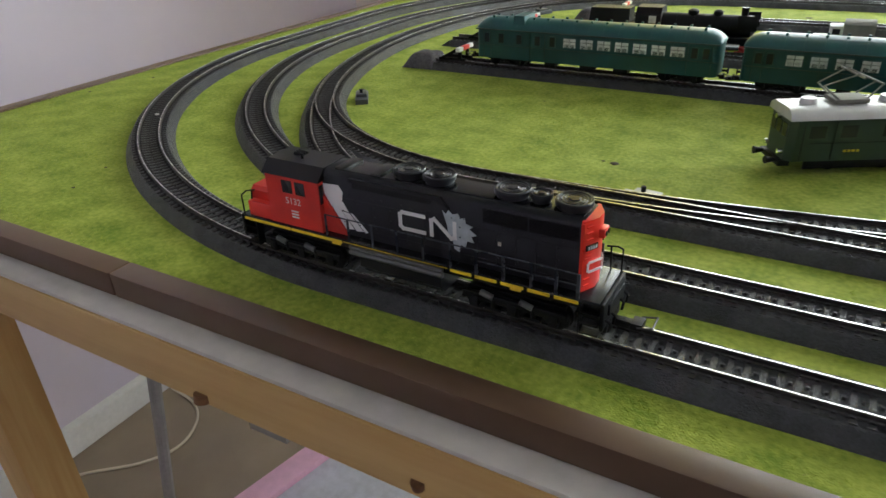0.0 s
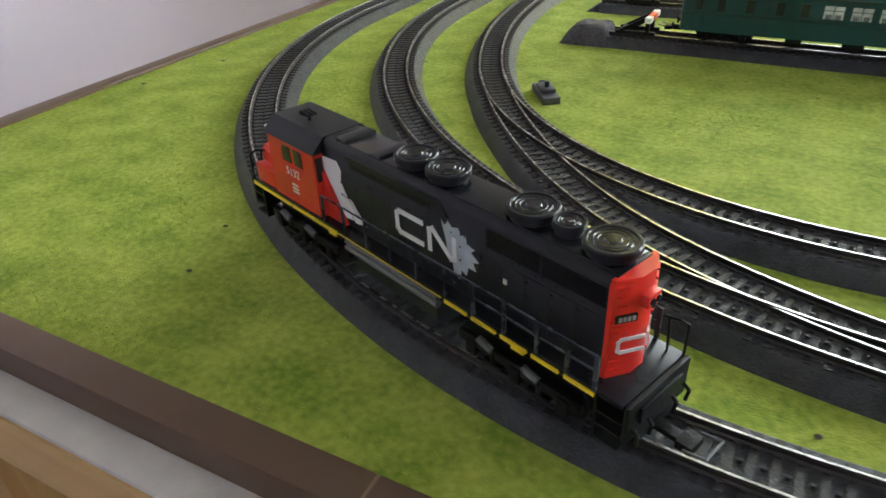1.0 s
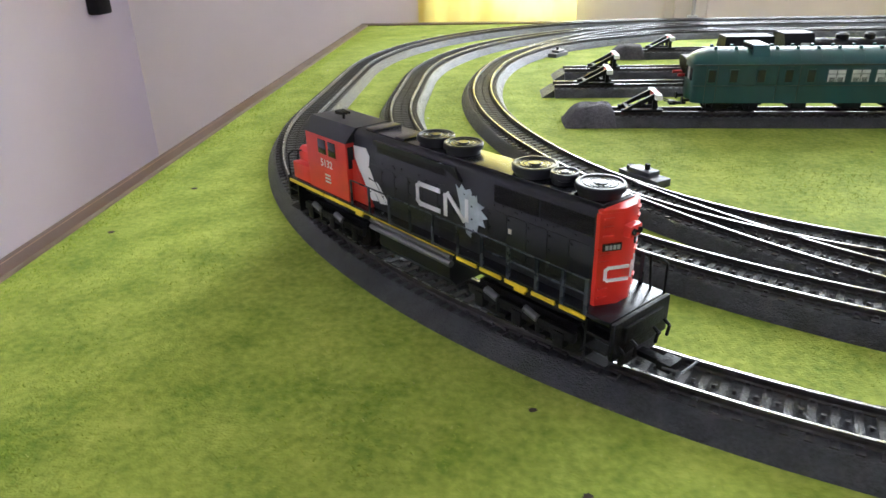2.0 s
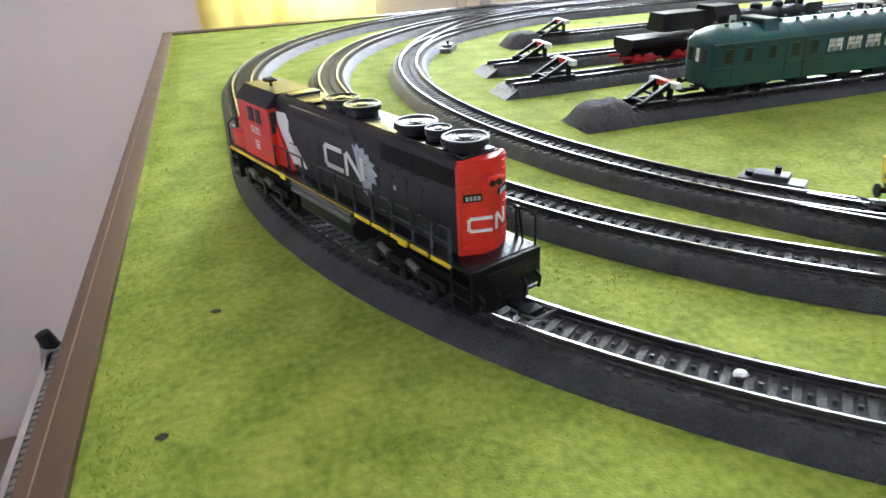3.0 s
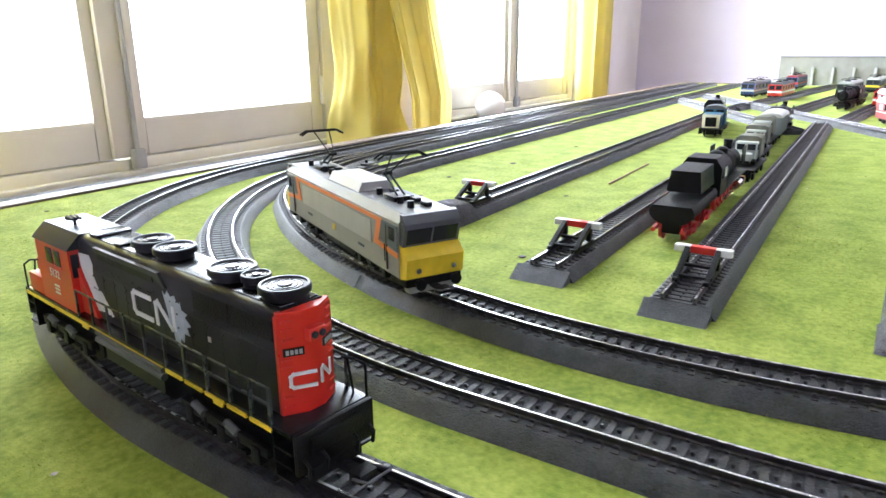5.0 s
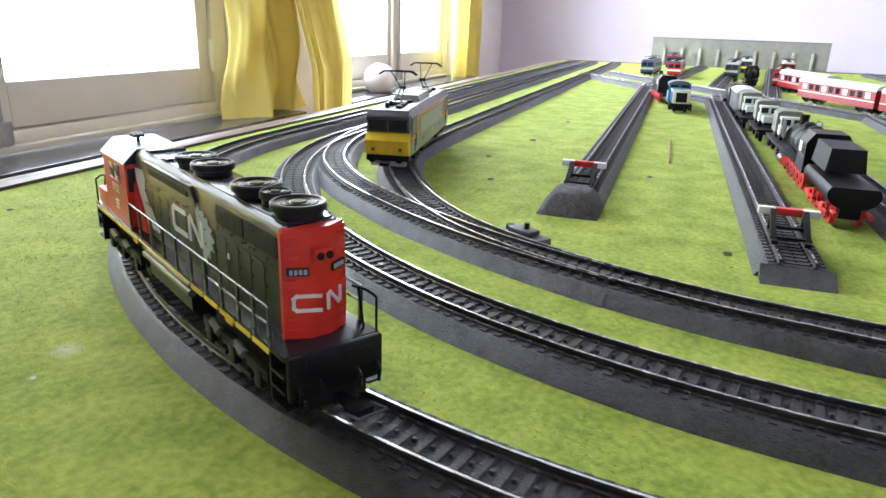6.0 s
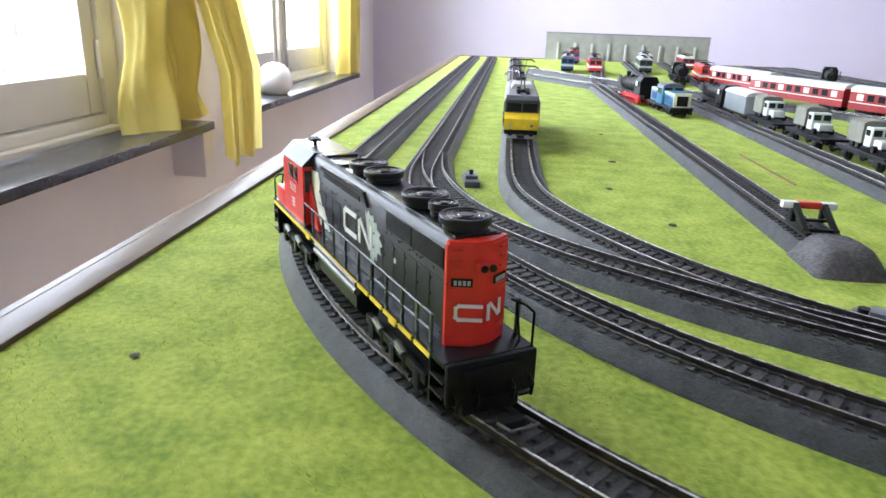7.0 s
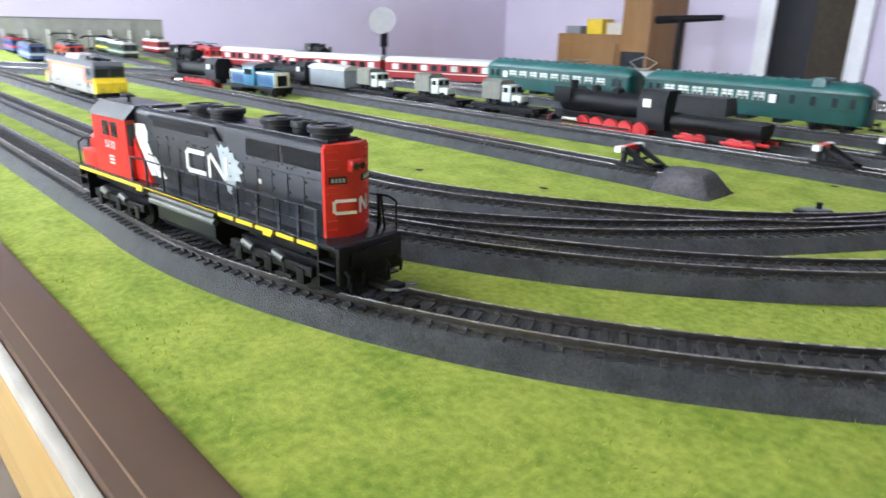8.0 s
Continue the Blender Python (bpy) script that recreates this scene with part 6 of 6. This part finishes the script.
def build_backdrop_wall():
    t = thing("shed_wall", "grey card engine shed wall at the table's end", "model building", Matrix.Translation((2.085, 0, TOP)))
    bm = bmesh.new()
    add_box(bm, -0.004, 0.004, -0.295, 0.278, 0, 0.093)
    part("wall", bm, GREYWALL, t)
    bm = bmesh.new()
    add_box(bm, -0.006, 0.006, -0.296, 0.279, 0.093, 0.095)
    part("coping", bm, DGREY, t)
    for k in range(9):
        y = 0.235 - k * 0.060
        bm = bmesh.new()
        add_box(bm, -0.012, -0.004, y - 0.004, y + 0.004, 0, 0.060, 0.001)
        part("pillar", bm, GREYPOST, t)
        bm = bmesh.new()
        add_box(bm, -0.006, -0.0041, y - 0.046, y - 0.014, 0, 0.048)
        part("door", bm, GREYWALL, t)


def build_room_things():
    # glass ball on the second sill
    bm = bmesh.new()
    bmesh.ops.create_uvsphere(bm, u_segments=28, v_segments=16, radius=0.052)
    for v in bm.verts:
        v.co.z = max(v.co.z, -0.040)
    ob = part("glass_globe", bm, BULB, None, "", 1.2)
    ob.location = (1.50, 1.09, TOP - 0.0622)
    tagged(ob, "white glass globe standing on the window sill", "globe")
    # bracket under the sill
    bm = bmesh.new()
    add_box(bm, 0.90, 0.945, 1.045, NY, TOP - 0.22, TOP - 0.1185, 0.004)
    tagged(part("sill_bracket", bm, BEIGE), "beige bracket under the window sill", "bracket")
    # cable, foam strip and foil on the floor
    bm = bmesh.new()
    pts = [(x, y, 0.004) for x, y in spline([(-1.19, -0.36), (-1.131, -0.242), (-1.027, -0.143), (-0.989, -0.058), (-1.021, 0.025), (-1.089, 0.068), (-1.18, 0.08)], 6)]
    add_tube(bm, pts, 0.0035, 8)
    tagged(part("power_cable", bm, CABLE, None, "", 1.2), "cream power cable curling over the floor", "cable")
    bm = bmesh.new()
    add_box(bm, -0.03, 0.03, -0.6, 0.6, 0, 0.02, 0.002, tilt=Matrix.Translation((-0.78, -0.45, 0)) @ Matrix.Rotation(radians(-12), 4, "Z"))
    tagged(part("foam_strip", bm, PINK), "pink foam strip lying on the floor", "foam strip")
    bm = bmesh.new()
    add_box(bm, 0.031, 0.7, -0.6, 0.6, 0, 0.006, 0.001, tilt=Matrix.Translation((-0.78, -0.45, 0)) @ Matrix.Rotation(radians(-12), 4, "Z"))
    tagged(part("foil_sheet", bm, FOIL), "silver bubble foil sheet lying on the floor", "foil sheet")
    # cabinet, lamp and doorway at the far side of the room
    c = thing("wooden_cabinet", "yellow oak cabinet with things on its top", "cabinet", Matrix.Translation((2.14, -3.0, 0)))
    box_part("body", (-0.22, 0.22, -0.19, 0.19, 0, 1.068), BROWNWOOD, c, 0.004)
    box_part("upper_body", (-0.40, -0.22, -0.19, 0.19, 0, 1.60), BROWNWOOD, c, 0.004)
    box_part("dark_door", (-0.385, -0.235, 0.19, 0.20, 0.2, 0.98), DARKGLASS, c, 0.002)
    box_part("drawer", (-0.20, 0.20, 0.19, 0.205, 0.70, 1.02), BROWNWOOD, c, 0.003)
    for x, h, mat, lab in ((0.15, 0.045, VANGREY, "grey box on the cabinet"), (0.0, 0.085, YELLOW, "yellow tin on the cabinet"), (-0.14, 0.065, CREAMY, "cream box on the cabinet")):
        bm = bmesh.new()
        add_box(bm, 2.14 + x - 0.055, 2.14 + x + 0.055, -2.98, -2.86, 1.068, 1.068 + h, 0.006)
        tagged(part("storage_box", bm, mat), lab, "box", group="boxes on the cabinet")
    # folding steps between the table and the wall
    t = thing("step_ladder", "aluminium step ladder with grey ribbed treads", "ladder", Matrix.Translation((-0.64, 0.01, 0)))
    for k in range(3):
        x, z = 0.075 * k, 0.72 - 0.16 * k
        bm = bmesh.new()
        add_box(bm, x - 0.04, x + 0.04, -0.21, 0.21, z - 0.02, z)
        for q in range(42):
            y = -0.205 + q * 0.0098
            add_box(bm, x - 0.036, x + 0.036, y, y + 0.004, z, z + 0.0025)
        part("tread", bm, MGREY, t, "grey ribbed tread")
        bm = bmesh.new()
        add_box(bm, x - 0.043, x - 0.036, -0.21, 0.21, z - 0.022, z + 0.004, 0.001)
        part("tread_edge", bm, CHROME, t, "bright metal tread edge")
    for y in (-0.222, 0.222):
        bm = bmesh.new()
        add_cyl(bm, (-0.04, y, 0.725), (-0.20, y, 0.0), 0.012, n=10)
        part("rail_tube", bm, MGREY, t)
        bm = bmesh.new()
        add_cyl(bm, (-0.040, y, 0.722), (-0.045, y, 0.742), 0.010, 0.008, n=12)
        part("end_cap", bm, BLACKM, t)
    bm = bmesh.new()
    add_box(bm, WX + 0.001, WX + 0.03, 0.925, 0.985, TOP - 0.008, TOP + 0.075, 0.006)
    tagged(part("wall_switch", bm, BLACKM), "small black box fixed to the wall", "wall box")
    bm = bmesh.new()
    add_box(bm, -0.75, 1.6, 0.66, 1.08, 0.0, 0.005)
    tagged(part("floor_mat", bm, LAVENDER), "pale lavender sheet on the floor by the windows", "floor sheet")
    t = thing("studio_lamp", "grey reflector lamp on a dark stand", "lamp", Matrix.Translation((2.92, -1.9, 0)))
    bm = bmesh.new()
    add_cyl(bm, (0, 0, 0), (0, 0, 0.98), 0.012, n=12)
    for k in range(3):
        add_cyl(bm, (0, 0, 0.25), (0.25 * math.cos(k * 2.1), 0.25 * math.sin(k * 2.1), 0.0), 0.008, n=8)
    part("stand", bm, BLACKM, t)
    bm = bmesh.new()
    add_cyl(bm, (0.03, -0.03, 1.08), (-0.03, 0.04, 1.115), 0.028, 0.078, n=28)
    part("reflector", bm, LGREY, t, "silver reflector bowl")
    bm = bmesh.new()
    add_cyl(bm, (0, 0, 0.97), (0.01, -0.01, 1.09), 0.022, n=12)
    part("knuckle", bm, BLACKM, t)
    t = thing("door_1", "open doorway in white frame to a dark room", "door", Matrix.Translation((1.04, SY, 0)), kind="structure")
    for x0, x1 in ((-0.27, -0.19), (0.19, 0.27)):
        box_part("door_frame", (x0, x1, 0.001, 0.05, 0, 2.12), WHITE, t, 0.004)
    box_part("door_frame", (-0.19, 0.19, 0.001, 0.05, 2.04, 2.12), WHITE, t, 0.004)
    # black sheet on the solid wall in place of the unlit room beyond
    box_part("doorway_dark", (-0.01, 0.19, 0.004, 0.03, 0.0, 2.04), BLACKM, t, 0.003, "black sheet for the darkness in the doorway")
    box_part("door_panel", (-0.19, -0.01, 0.004, 0.03, 0.0, 2.04), HOLE, t, 0.003, "dark brown door leaf")
    s = thing("microphone_stand", "black stand with a boom arm", "stand", Matrix.Translation((1.53, -2.75, 0)))
    bm = bmesh.new()
    add_cyl(bm, (0, 0, 0), (0, 0, 1.16), 0.018, n=12)
    part("pole", bm, BLACKM, s)
    bm = bmesh.new()
    add_cyl(bm, (0.14, 0, 1.15), (-0.22, 0, 1.165), 0.022, 0.014, n=12)
    part("boom", bm, BLACKM, s)
    bm = bmesh.new()
    add_cyl(bm, (0, 0, 0), (0, 0, 0.03), 0.16, n=24)
    part("base", bm, BLACKM, s)


build_room()
build_window(0)
build_window(1)
build_outside()
build_curtain("yellow cotton curtain at the window's edge", [(-0.47, -0.08, TOP - 0.06, 0.0, 0.0, 1.085, 1)])
build_curtain("yellow cotton curtain bunched on the sill", [(0.735, 1.02, TOP - 0.1005, 0.55, 0.0, 1.100, 2), (0.885, 1.11, TOP - 0.185, 0.0, 0.07, 1.060, 5)])
build_curtain("yellow cotton curtain hanging by the wall", [(2.25, 2.62, TOP - 0.12, 0.0, 0.0, 1.085, 3)])
build_table()
build_specks()
build_backdrop_wall()
diesel = build_diesel_engine()
express = build_electric_engine()
build_parked()
build_room_things()
build_fibres()
build_tracks()

# where the black engine stands on the outer track, in metres along the line
ENGINE = [(0.0, -0.0457), (1.0, 0.1478), (3.0, 0.5316), (4.5, 0.8275), (6.0, 1.108), (7.0, 1.3025), (8.0, 1.4975)]

# and the grey engine on the inner track, from its westernmost point
EXPRESS = [(0.0, -1.45), (3.0, -0.486), (3.5, -0.318), (4.0, -0.158), (4.5, 0.000), (5.0, 0.159), (5.5, 0.317), (5.8, 0.411), (6.0, 0.473), (6.5, 0.620), (7.0, 0.766), (8.0, 1.062)]


def motions():
    ts, ss = zip(*ENGINE)
    times = [0.2 * k for k in range(41)]
    walk(diesel, [(t, outer_line.pose_at(EAST + float(np.interp(t, ts, ss)), TOP + RAIL)) for t in times])
    s0 = inner_line.near(-0.262, 0.046)
    ts, es = zip(*EXPRESS)
    walk(express, [(t, inner_line.pose_at(s0 + float(np.interp(t, ts, es)), TOP + RAIL, 0.052)) for t in times])


motions()
